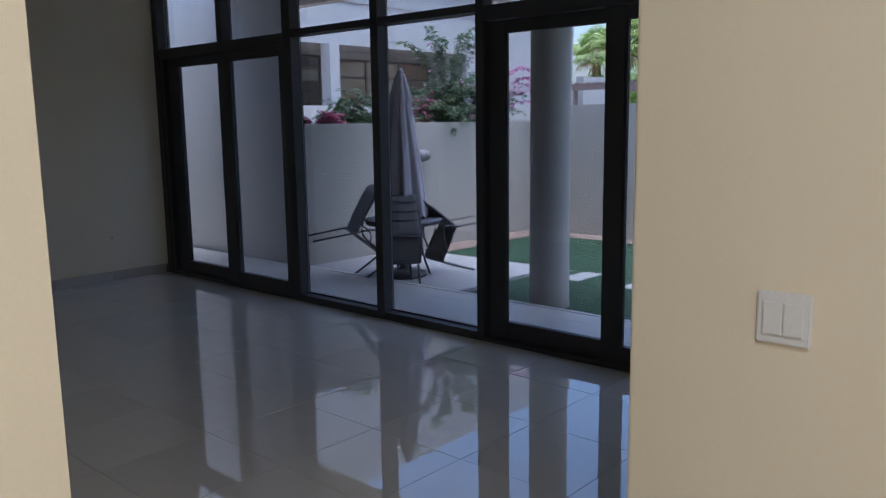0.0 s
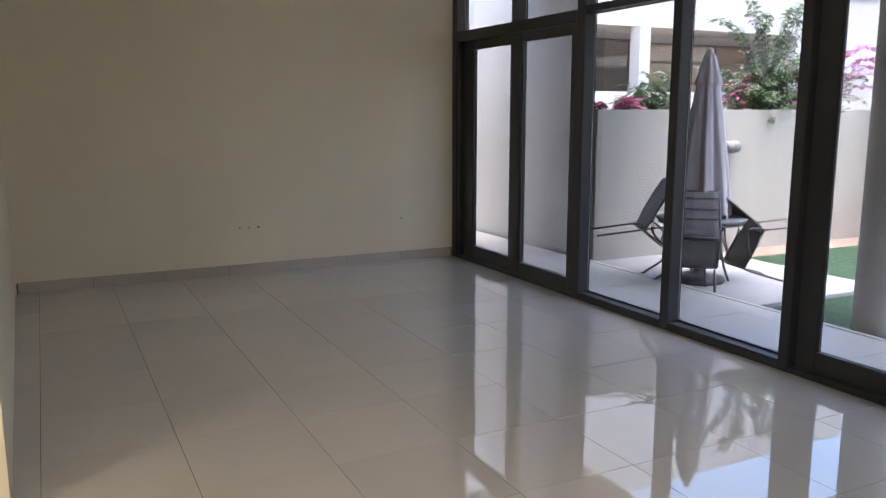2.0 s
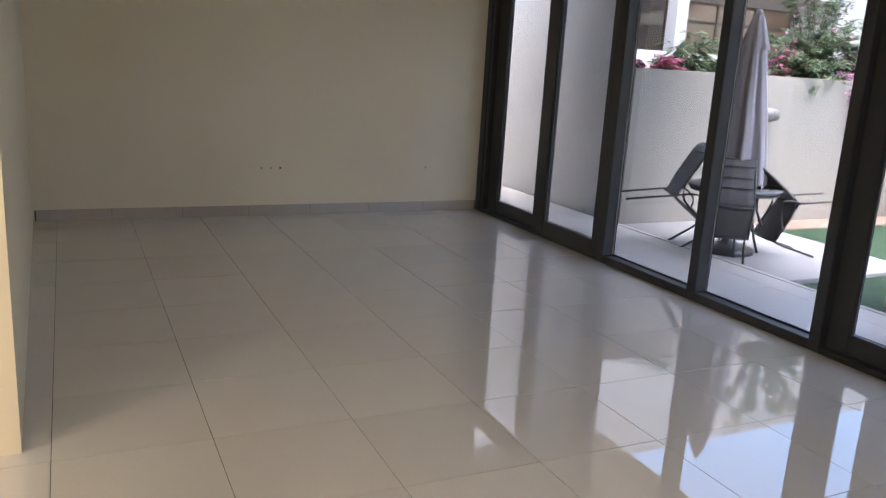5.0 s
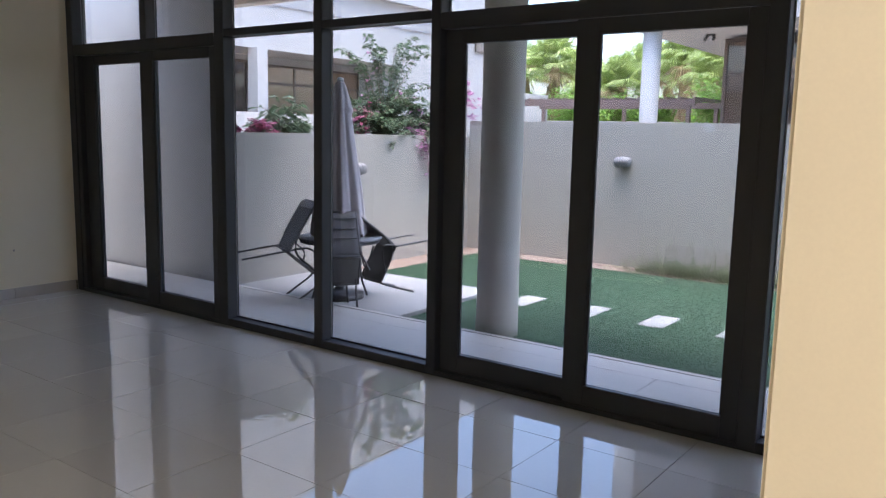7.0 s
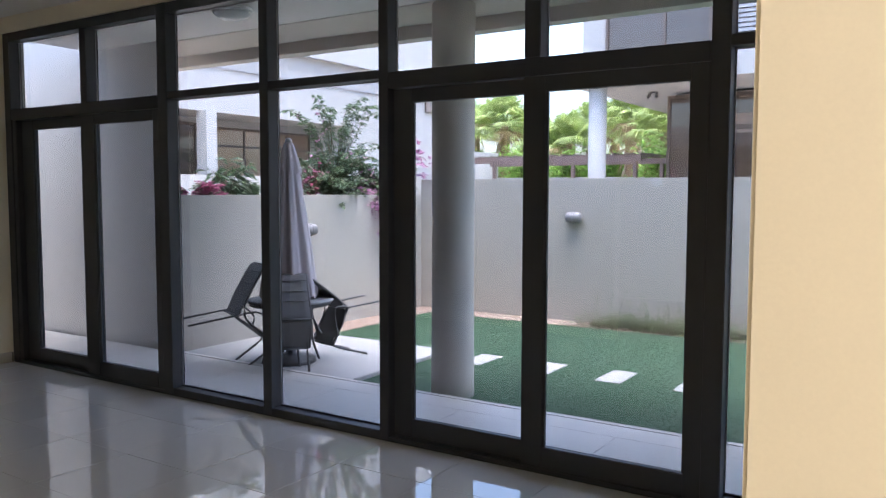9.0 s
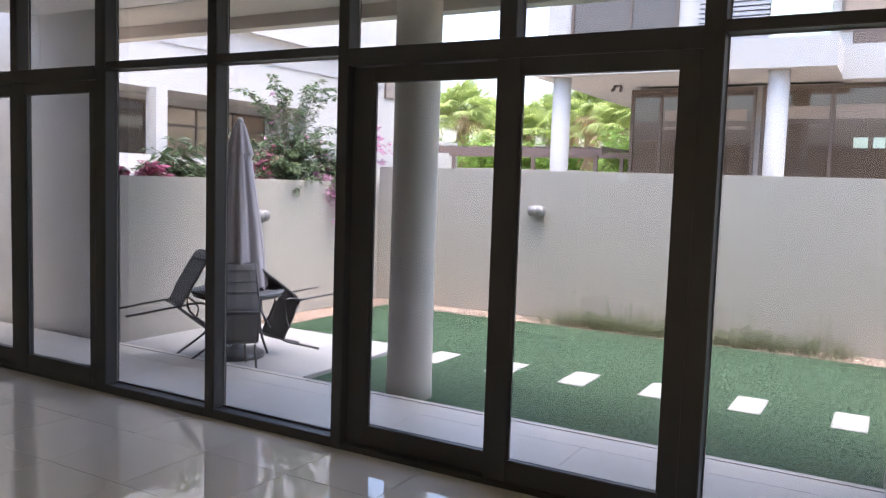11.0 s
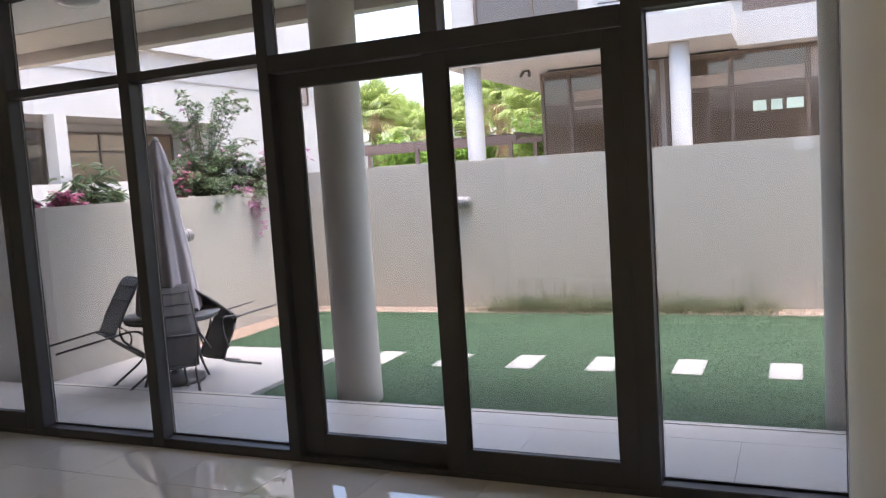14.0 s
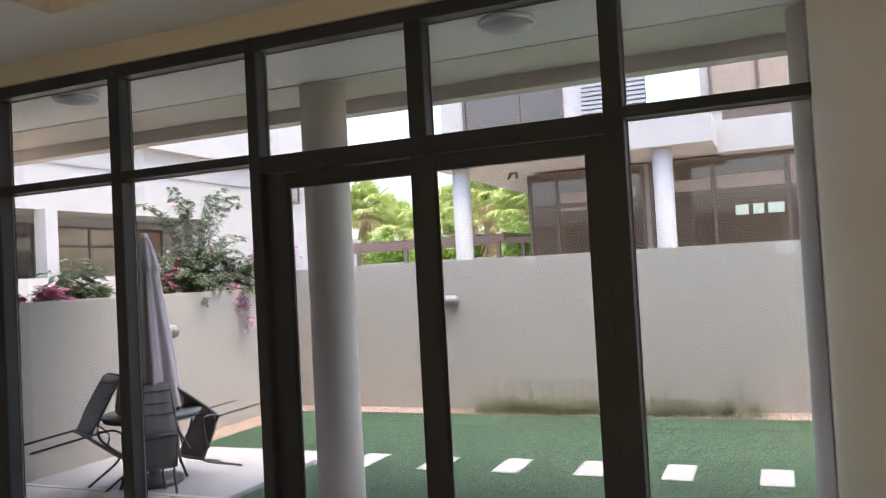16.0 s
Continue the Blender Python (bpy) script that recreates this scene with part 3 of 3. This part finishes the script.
def parasol():
    e = root("parasol", TC.x, TC.y, TC.z)
    Shape().lathe(0, 0, [(0.24, 0), (0.245, 0.03), (0.23, 0.05), (0.12, 0.075), (0.05, 0.09), (0.045, 0.26), (0.03, 0.27)], 36).put("foot", METAL, e)
    Shape().lathe(0, 0, [(0.022, 0.2), (0.022, 2.12)], 16).put("pole", METAL, e)
    n, rows = 96, [(0.61, 0.245), (0.72, 0.24), (1.10, 0.20), (1.45, 0.15), (1.70, 0.115), (1.87, 0.09), (1.97, 0.075)]
    s = Shape()
    for j, (z, r) in enumerate(rows):
        for i in range(n):
            a = math.tau * i / n
            fold = 0.16 * math.sin(8 * a + 0.5 * z) + 0.07 * math.sin(17 * a + 2.1 * z)
            rr = r * (1 + fold * (1.15 - 0.35 * z))
            zz = z + (0.05 * math.sin(8 * a + 1.0) if j == 0 else 0)
            s.v.append((rr * math.cos(a), rr * math.sin(a), zz))
    for j in range(len(rows) - 1):
        s.f += [(j * n + i, j * n + (i + 1) % n, (j + 1) * n + (i + 1) % n, (j + 1) * n + i) for i in range(n)]
    s.s = [True] * len(s.f)
    s.put("canopy", CANVAS, e)
    s = Shape()
    rows = [(1.83, 0.115), (1.88, 0.106), (2.0, 0.075), (2.09, 0.05), (2.12, 0.028)]
    for j, (z, r) in enumerate(rows):
        for i in range(n):
            a = math.tau * i / n
            rr = r * (1 + 0.10 * math.sin(8 * a + 1) * (1 - j / 5))
            s.v.append((rr * math.cos(a), rr * math.sin(a), z + (0.02 * math.sin(8 * a) if j == 0 else 0)))
    for j in range(len(rows) - 1):
        s.f += [(j * n + i, j * n + (i + 1) % n, (j + 1) * n + (i + 1) % n, (j + 1) * n + i) for i in range(n)]
    s.s = [True] * len(s.f)
    s.put("vent_cap", CANVAS, e)
    Shape().lathe(0, 0, [(0.035, 2.115), (0.03, 2.145), (0.012, 2.16)], 16).put("finial", PLASTIC, e)
    return tagged(e, "closed mauve canvas parasol on a round grey foot", "parasol")


parasol()


# ---------------------------------------------------------------- plants on the west wall
structure(block("planter_soil", SOIL, -0.5, 0.64, 1.275, 5.8, -0.13, 1.45), "raised soil bed behind the garden wall", "soil")


def shrub(name, label, x, y, z, sprays, flower=None, leaf=LEAF, seed=1, size=(0.062, 0.036), density=34):
    """Arching stems with leaves along them and bracts near the ends. sprays: (dx, dy, dz, droop, bloom)."""
    e = root(name, x, y, z)
    r = random.Random(seed)
    st, lf, fl = Shape(), Shape(), Shape()
    for dx, dy, dz, droop, bloom in sprays:
        tip = Vector((dx, dy, dz))
        pts = []
        for k in range(9):
            u = k / 8
            p = Vector((dx * u ** 1.2, dy * u ** 1.2, dz * math.sin(u * math.pi / 2) - droop * u ** 3))
            pts.append(p + Vector((r.gauss(0, .012), r.gauss(0, .012), 0)))
        st.tube(pts, 0.008, 5, 0.002)
        for k in range(int(density * max(0.4, tip.length))):
            u = r.uniform(0.12, 1) * 7.999
            i = int(u)
            p = pts[i].lerp(pts[i + 1], u - i)
            a = r.uniform(0, math.tau)
            al = Vector((math.cos(a), math.sin(a), r.uniform(-.5, .6))).normalized()
            sd = al.cross(Vector((r.gauss(0, .4), r.gauss(0, .4), 1))).normalized()
            s = r.uniform(.6, 1.25)
            p = p + al * r.uniform(0, .035)
            bl = flower and r.random() < bloom * (0.25 + u / 10)
            k2 = 1.25 if bl else 1.0
            (fl if bl else lf).leaf(p, al, sd, size[0] * s * k2, size[1] * s * k2 * k2, .25)
    st.put("stems", STEM, e)
    tagged(lf.put("leaves", leaf, e), kind="stuff")
    if fl.f:
        tagged(fl.put("flowers", flower, e), kind="stuff")
    return tagged(e, label, "shrub")


def sprays_of(seed, n, spread, low, high, droop, bloom, lean=(0, 0)):
    r = random.Random(seed)
    return [(r.gauss(lean[0], spread), r.gauss(lean[1], spread), r.uniform(low, high), r.uniform(0, droop), bloom * r.random() ** 0.5) for _ in range(n)]


tips = ((3.18, 2.62), (3.45, 2.55), (3.76, 2.83), (4.02, 2.72), (4.55, 2.80), (4.89, 2.92), (5.13, 2.83), (5.0, 2.30), (4.35, 2.45), (3.6, 2.4))
tall = [(0.1, ty - 4.25, tz - 1.35, 0.1, 0.05 if ty < 4 else 0.0) for ty, tz in tips]
tall += [(0.16, ty - 4.31, tz - 1.47, 0.1, 0.04 if ty < 4 else 0.0) for ty, tz in tips[2:7]]
shrub("bougainvillea", "tall green bougainvillea with arching stems and pink flowers", 0.35, 4.25, 1.45,
      sprays_of(3, 100, 0.34, 0.12, 0.8, 0.22, 0.015) + tall, PINK, seed=5, size=(0.066, 0.042), density=74)
shrub("bougainvillea", "pink flowering bougainvillea hanging over the garden wall", 0.5, 4.85, 1.45,
      sprays_of(9, 70, 0.28, 0.15, 0.65, 0.25, 0.04, (0.1, 0.0)) + sprays_of(10, 16, 0.08, 0.1, 0.30, 0.1, 1.6, (0.2, -0.32))
      + [(0.45, -0.42, 0.3, 0.5, 1.5), (0.47, -0.38, 0.28, 0.72, 0.9), (0.45, -0.34, 0.3, 0.42, 1.6), (0.42, -0.5, 0.3, 0.45, 1.3), (0.45, -0.3, 0.25, 0.55, 1.6)]
      + [(0.45, 0.72, 0.85, 0.1, 1.6), (0.5, 0.78, 0.75, 0.1, 1.6), (0.45, 0.76, 0.5, 0.1, 1.6), (0.4, 0.65, 1.0, 0.1, 1.2), (0.5, 0.7, 0.65, 0.1, 1.6)],
      PINK, seed=6, size=(0.06, 0.038), density=80)
shrub("red_bougainvillea", "low crimson flowering shrub on the wall planter", 0.45, 1.95, 1.45, sprays_of(12, 26, 0.13, 0.1, 0.3, 0.08, 1.3), RED, seed=7, density=70)
shrub("red_bougainvillea", "low crimson flowering shrub on the wall planter", 0.45, 3.68, 1.45, sprays_of(14, 24, 0.13, 0.2, 0.58, 0.08, 0.45), RED, seed=8, density=60)
shrub("red_bougainvillea", "low crimson flowering shrub on the wall planter", 0.40, 1.55, 1.45, sprays_of(16, 16, 0.10, 0.1, 0.25, 0.08, 1.3), RED, seed=9, density=70)
shrub("oleander", "grey-green long-leaved shrub on the wall planter", 0.35, 2.35, 1.45, sprays_of(18, 20, 0.17, 0.15, 0.55, 0.04, 0), None, seed=10, size=(0.19, 0.045), density=34)
shrub("oleander", "grey-green long-leaved shrub on the wall planter", 0.35, 2.7, 1.45, sprays_of(19, 18, 0.13, 0.15, 0.33, 0.05, 0), None, seed=11, size=(0.12, 0.03), density=34)


# ---------------------------------------------------------------- neighbouring houses
def window_unit(house, axis, at, a0, a1, z0, z1, mulls=(), transoms=(), mat=DARKGLASS, depth=0.12, frame_mat=None):
    """Framed window in a house wall. axis 'x': the wall faces +x at x=at; 'y': it faces -y at y=at."""
    fm = frame_mat or BRONZE
    w = 0.06
    s, g = Shape(), Shape()

    def put(sh, p0, p1, q0, q1, d0, d1):
        if axis == 'x':
            sh.box(at + d0, at + d1, p0, p1, q0, q1)
        else:
            sh.box(p0, p1, at - d1, at - d0, q0, q1)
    put(s, a0, a0 + w, z0, z1, 0, .06)
    put(s, a1 - w, a1, z0, z1, 0, .06)
    put(s, a0 + w, a1 - w, z0, z0 + w, 0, .06)
    put(s, a0 + w, a1 - w, z1 - w, z1, 0, .06)
    for m in mulls:
        put(s, m - w / 2, m + w / 2, z0 + w, z1 - w, 0, .05)
    for t in transoms:
        put(s, a0 + w, a1 - w, t - w / 2, t + w / 2, 0, .045)
    put(g, a0 + w, a1 - w, z0 + w, z1 - w, 0.004, .02)
    f = s.put("window_frame", fm, house)
    g.put("window_pane", mat, house)
    return f


nl = new("neighbour_house")
nw = Shape()
nw.box(-14, -7.8, 4.0, 20.3, 3.55, 8.4)            # upper storey
nw.box(-14, -9.3, 4.0, 14.6, -0.13, 3.55)          # ground floor behind the porch
nw.box(-14, -7.8, 14.4, 20.3, -0.13, 3.55)
nw.box(-14, -7.6, 3.9, 20.4, 5.3, 5.42)
nw.put("wall", WHITE, nl, 0.0)
Shape().box(-7.95, -7.6, 8.9, 9.22, -0.13, 3.55).put("column", WHITE, nl)
window_unit(nl, 'x', -9.3, 10.2, 14.3, 0.5, 3.35, (11.66, 13.0), (2.85,), WARMGLASS)
window_unit(nl, 'x', -9.3, 6.2, 10.0, 0.5, 3.4, (7.7,), (), DARKGLASS)
window_unit(nl, 'x', -7.8, 18.4, 19.3, 4.3, 5.2, (), (), BLIND_REFLECTION)
# thin grey bar standing in for the cable across the house
Shape().box(-7.79, -7.76, 4.0, 20.3, 4.62, 4.64).put("cable_line", GASKET, nl)
Shape().box(-7.2, -6.9, 2.0, 24, -0.13, 2.0).put("parapet", WHITE, nl)
tagged(nl, "white two-storey house with a deep porch and brown windows", "house")

nb = new("side_terrace")
Shape().box(-7.8, -7.5, 20.5, 23.0, -0.13, 3.1).put("wall", WHITE, nb)
tagged(nb, "low white terrace wall of the next house", "wall", kind="structure")

nf = new("neighbour_house")
fs = Shape()
fs.box(1.35, 5.0 + 1.3, 9.7, 16.0, 3.56, 4.02)             # porch roof
fs.box(6.3, 16, 11.0, 16.0, 3.52, 4.08)
fs.box(2.75, 16, 11.62, 20, -0.13, 3.53)
fs.box(0.55, 16, 12.2, 20, 4.05, 9.2)
fs.put("wall", WHITE, nf)
for cx in (1.80, 5.46):
    Shape().lathe(cx, 10.0, [(0.17, -0.13), (0.165, 1.5), (0.165, 3.558)], 32).put("column", WHITE, nf)
window_unit(nf, 'y', 11.6, 2.62, 4.9, 0.2, 3.5, (3.2,), (2.85,), DARKGLASS)
window_unit(nf, 'y', 11.6, 5.0, 9.6, 0.2, 3.5, (6.15, 7.4), (2.87,), DARKGLASS)
# strips in a paler colour imitate a white house mirrored in the panes
for q in ((3.27, 4.75, 2.9, 3.1), (5.25, 6.1, 2.92, 3.14), (6.2, 7.35, 2.92, 3.16), (7.45, 9.5, 2.92, 3.42), (3.27, 4.75, 2.74, 2.8)):
    block("reflection_band", BLIND_REFLECTION, q[0], q[1], 11.565, 11.578, q[2], q[3], 0, nf)
# bright highlights on the door's glass, put in as pale coloured blocks
for q in ((6.5, 6.72), (6.80, 6.98), (7.05, 7.32)):
    block("door_highlight", MINT, q[0], q[1], 11.562, 11.578, 2.42, 2.6, 0, nf)
window_unit(nf, 'y', 12.2, 1.08, 3.28, 4.4, 6.6, (2.33,), (), DARKGLASS)
window_unit(nf, 'y', 12.2, 6.13, 8.6, 4.5, 6.6, (7.0,), (), WARMGLASS)
lv = Shape()
for k in range(26):
    lv.box(3.68, 4.95, 12.11, 12.19, 4.35 + 0.09 * k, 4.41 + 0.09 * k)
lv.put("louvre", LOUVRE, nf)
Shape().box(4.96, 5.98, 12.12, 12.19, 4.2, 6.6).put("mint_panel", MINT, nf)
Shape().box(6.4, 16, 11.05, 11.2, 4.08, 4.5).put("balcony_front", BRONZE, nf)
tagged(nf, "white two-storey house with round porch columns and dark windows", "house")


def spotlights(x, y, z):
    e = root("porch_spotlight", x, y, z)
    Shape().box(-0.08, 0.08, -0.025, 0.025, -0.03, 0.0).put("mount", METAL, e)
    for sx in (-0.06, 0.06):
        Shape().tube([(sx, 0, -0.03), (sx * 1.2, -0.02, -0.07), (sx * 1.4, -0.08, -0.12)], 0.03, 10).put("head", METAL, e)
    return tagged(e, "twin dark spotlight under the porch roof", "spotlight")


spotlights(2.45, 11.2, 3.56)


def pergola(x0, x1, y, z):
    e = root("pergola", (x0 + x1) / 2, y, -0.13)
    w = (x1 - x0) / 2
    top = Shape()
    top.box(-w, w, -0.08, 0.0, z - 0.06, z + 0.1).box(-w, w, 2.3, 2.38, z - 0.06, z + 0.1)
    n = int(2 * w / 0.35)
    for k in range(n + 1):
        xx = -w + 2 * w * k / n
        top.box(xx - 0.03, xx + 0.03, -0.2, 2.5, z + 0.102, z + 0.15)
    top.put("roof_beams", BROWN, e)
    for k in range(3):
        for yy in (0.003, 2.2):
            xx = -w + 0.2 + (2 * w - 0.4) * k / 2
            Shape().box(xx - 0.05, xx + 0.05, yy, yy + 0.1, 0.0, z - 0.062).put("post", BROWN, e)
    return tagged(e, "brown timber pergola beyond the garden wall", "pergola")


pergola(-5.2, 0.6, 16.0, 2.62)
structure(block("wall_far", WHITE, -6, 3.0, 20.0, 20.2, -0.13, 2.1), "low white boundary wall among the palms", "wall")


# ---------------------------------------------------------------- palms and trees
def fan_palm(height, seed, fronds=46):
    e = root("fan_palm", 0, 0, -0.13)
    r = random.Random(seed)
    prof = []
    for k in range(16):
        u = k / 15
        prof.append((0.24 - 0.05 * u + 0.035 * (k % 2), u * (height - 0.3)))
    prof.append((0.10, height))
    Shape().lathe(0, 0, prof, 18).put("trunk", BARK, e)
    lf, dry = Shape(), Shape()
    for k in range(fronds):
        a = k * 2.39996 + r.gauss(0, .15)
        old = k / fronds
        el = radians(86 - 98 * old + r.gauss(0, 6))
        out = Vector((math.cos(a), math.sin(a), 0))
        way = (out * math.cos(el) + Vector((0, 0, 1)) * math.sin(el)).normalized()
        side = Vector((-math.sin(a), math.cos(a), 0))
        L = r.uniform(0.7, 1.0)
        hub = Vector((0, 0, height - 0.1)) + way * L
        tgt = dry if old > 0.93 else lf
        tgt.tube([(0, 0, height - 0.15), tuple(Vector((0, 0, height - 0.1)) + way * L * .5), tuple(hub)], 0.022, 4, 0.012)
        up = side.cross(way)
        for j in range(25):
            b = radians(-120 + 240 * j / 24)
            al = (way * math.cos(b) + side * math.sin(b) + up * 0.18).normalized()
            sd = (side * math.cos(b) - way * math.sin(b)).normalized()
            sd = (sd * .8 + up * .6).normalized()
            ln = r.uniform(0.62, 0.85) * (1 - 0.25 * abs(b) / 2)
            m = hub + al * ln * .6
            tip = hub + al * ln - Vector((0, 0, r.uniform(.2, .5) * ln))
            tgt.add([hub, m - sd * .03, m + sd * .03, tip], [(0, 1, 2), (1, 3, 2)])
    for k in range(26):
        a, z = r.uniform(0, math.tau), r.uniform(height * .55, height - .3)
        out = Vector((math.cos(a), math.sin(a), 0))
        dry.leaf(out * .2 + Vector((0, 0, z)), (out * .45 + Vector((0, 0, -1))).normalized(), Vector((-math.sin(a), math.cos(a), 0)), r.uniform(.4, .8), .16)
    lf.put("fronds", PALMLEAF, e)
    dry.put("dry_fronds", DRYLEAF, e)
    return tagged(e, "tall fan palm with green fronds and shaggy trunk", "palm tree", "palms behind the gardens")


def polar(bearing, dist):
    return 7.19 - dist * math.sin(radians(bearing)), -3.83 + dist * math.cos(radians(bearing))


pa, pb = fan_palm(4.6, 31, 54), fan_palm(3.9, 37, 54)
spots = ((28.3, 33, 0), (25.6, 36, 1), (23.6, 34, 1), (22.0, 36, 0), (19.4, 31, 0), (18.0, 33, 1), (17.0, 29, 1), (30.4, 37, 0), (16.0, 35, 0), (26.8, 39, 0), (20.5, 40, 0))
for i, (bg, d, kind) in enumerate(spots):
    x, yy = polar(bg, d)
    m = pose(x, yy, -0.13, 0, 0, 47 * i)
    if i == 0:
        pa.matrix_basis = m
    elif i == 1:
        pb.matrix_basis = m
    else:
        copy_thing(pb if kind else pa, m)


def broad_tree(height, radius, seed, n=2600):
    e = root("broadleaf_tree", 0, 0, -0.13)
    r = random.Random(seed)
    tr, lf = Shape(), Shape()
    tr.tube([(0, 0, 0), (0.05, 0.02, height * .25), (0, 0.05, height * .5)], 0.11, 8, 0.06)
    cl = []
    for k in range(22):
        a, el = r.uniform(0, math.tau), r.uniform(-.35, 1.2)
        c = Vector((math.cos(a) * math.cos(el), math.sin(a) * math.cos(el), math.sin(el) * 1.1)) * radius * r.uniform(.45, 1) + Vector((0, 0, height - radius))
        cl.append((c, r.uniform(.22, .42) * radius))
        tr.tube([(0, 0.05, height * .45), tuple(c * .6 + Vector((0, 0, height * .2))), tuple(c)], 0.04, 5, 0.01)
    for k in range(n):
        c, s = r.choice(cl)
        p = c + Vector((r.gauss(0, .5), r.gauss(0, .5), r.gauss(0, .45))) * s
        a = r.uniform(0, math.tau)
        al = Vector((math.cos(a), math.sin(a), r.uniform(-.6, .4))).normalized()
        sd = al.cross(Vector((r.gauss(0, .5), r.gauss(0, .5), 1))).normalized()
        lf.leaf(p, al, sd, r.uniform(.10, .2), r.uniform(.06, .11), .2)
    tr.put("trunk", STEM, e)
    lf.put("leaves", TREELEAF, e)
    return tagged(e, "leafy green tree with an uneven crown", "tree", "trees behind the gardens")


ta = broad_tree(3.3, 1.3, 51, 3200)
for i, (bg, d) in enumerate(((27.0, 31), (16.4, 25), (15.4, 24), (24.4, 33), (28.2, 36), (19.8, 36), (21.6, 33), (29.3, 34), (22.6, 42), (18.6, 42), (25.6, 44))):
    x, yy = polar(bg, d)
    m = pose(x, yy, -0.13, 0, 0, 61 * i)
    if i == 0:
        ta.matrix_basis = m
    else:
        copy_thing(ta, m)


# ---------------------------------------------------------------- small fittings
def light_switch(x, y, z):
    e = root("light_switch", x, y, z)
    Shape().box(-0.0425, 0.0425, -0.009, 0.0, -0.0425, 0.0425).put("plate", PLASTIC, e, 0.003)
    for sx in (-1, 1):
        x0, x1 = sorted((sx * 0.0006, sx * 0.032))
        Shape().box(x0, x1, -0.0135, -0.0095, -0.027, 0.027).put("rocker", PLASTIC, e, 0.0018)
    return tagged(e, "white double rocker light switch on cream wall", "light switch")


light_switch(7.581, -3.13, 1.275)


def wall_socket(y, z, mark):
    e = root("cable_outlet", 0.0, y, z)
    Shape().box(0.0, 0.003, -0.03, 0.03, -0.035, 0.035).put("plate", CREAM, e, 0.001)
    Shape().box(0.0032, 0.0065, -0.008, 0.008, -0.006, 0.012).put("terminal", mark, e, 0.001)
    return tagged(e, "small cream outlet plate with a dark terminal", "outlet", "outlets on the wall")


for yy, mark in ((-2.30, SKIRT), (-2.21, SKIRT), (-2.12, SOCKET), (-0.606, SKIRT)):
    wall_socket(yy, 0.45, mark)


# ---------------------------------------------------------------- terrace and floor tiles
terr = bpy.data.objects["terrace"]
wide = Shape().box(0.0015, 1.1955, 0.143, 0.8935, -0.004, 0.0).mesh("terrace_tile", PAVER)
strip = Shape().box(0.0015, 1.1955, 0.8965, 1.138, -0.004, 0.0).mesh("terrace_tile_cut", PAVER)
for i in range(-8, 5):
    for pm, off in ((wide, 0.0), (strip, 0.6)):
        t = new("tile", pm)
        t.parent = terr
        t.matrix_basis = pose(5.657 + 1.197 * i + off, 0.0, 0.0)

ft = Shape().box(0.0014, 0.5996, 0.0014, 0.5926, -0.006, 0.0)
ftm = ft.mesh("floor_tile", TILE, 0.0008)
X0, Y0T = 3.85 - 0.601 * 7, -3.465 - 0.594 * 7
rng = random.Random(2)
for i in range(19):
    for j in range(14):
        x, yy = X0 + 0.601 * i, Y0T + 0.594 * j
        if x > 11 or yy > 0.0 or yy < -7.7:
            continue
        t = new("tile", ftm)
        t.parent = floor
        m = pose(x, yy, rng.uniform(-0.0004, 0.0004), rng.gauss(0, 0.035), rng.gauss(0, 0.035), 0)
        if yy + 0.594 > -0.002:
            m = m @ Matrix.Diagonal((1, (-0.002 - yy) / 0.594, 1, 1))
        t.matrix_basis = m
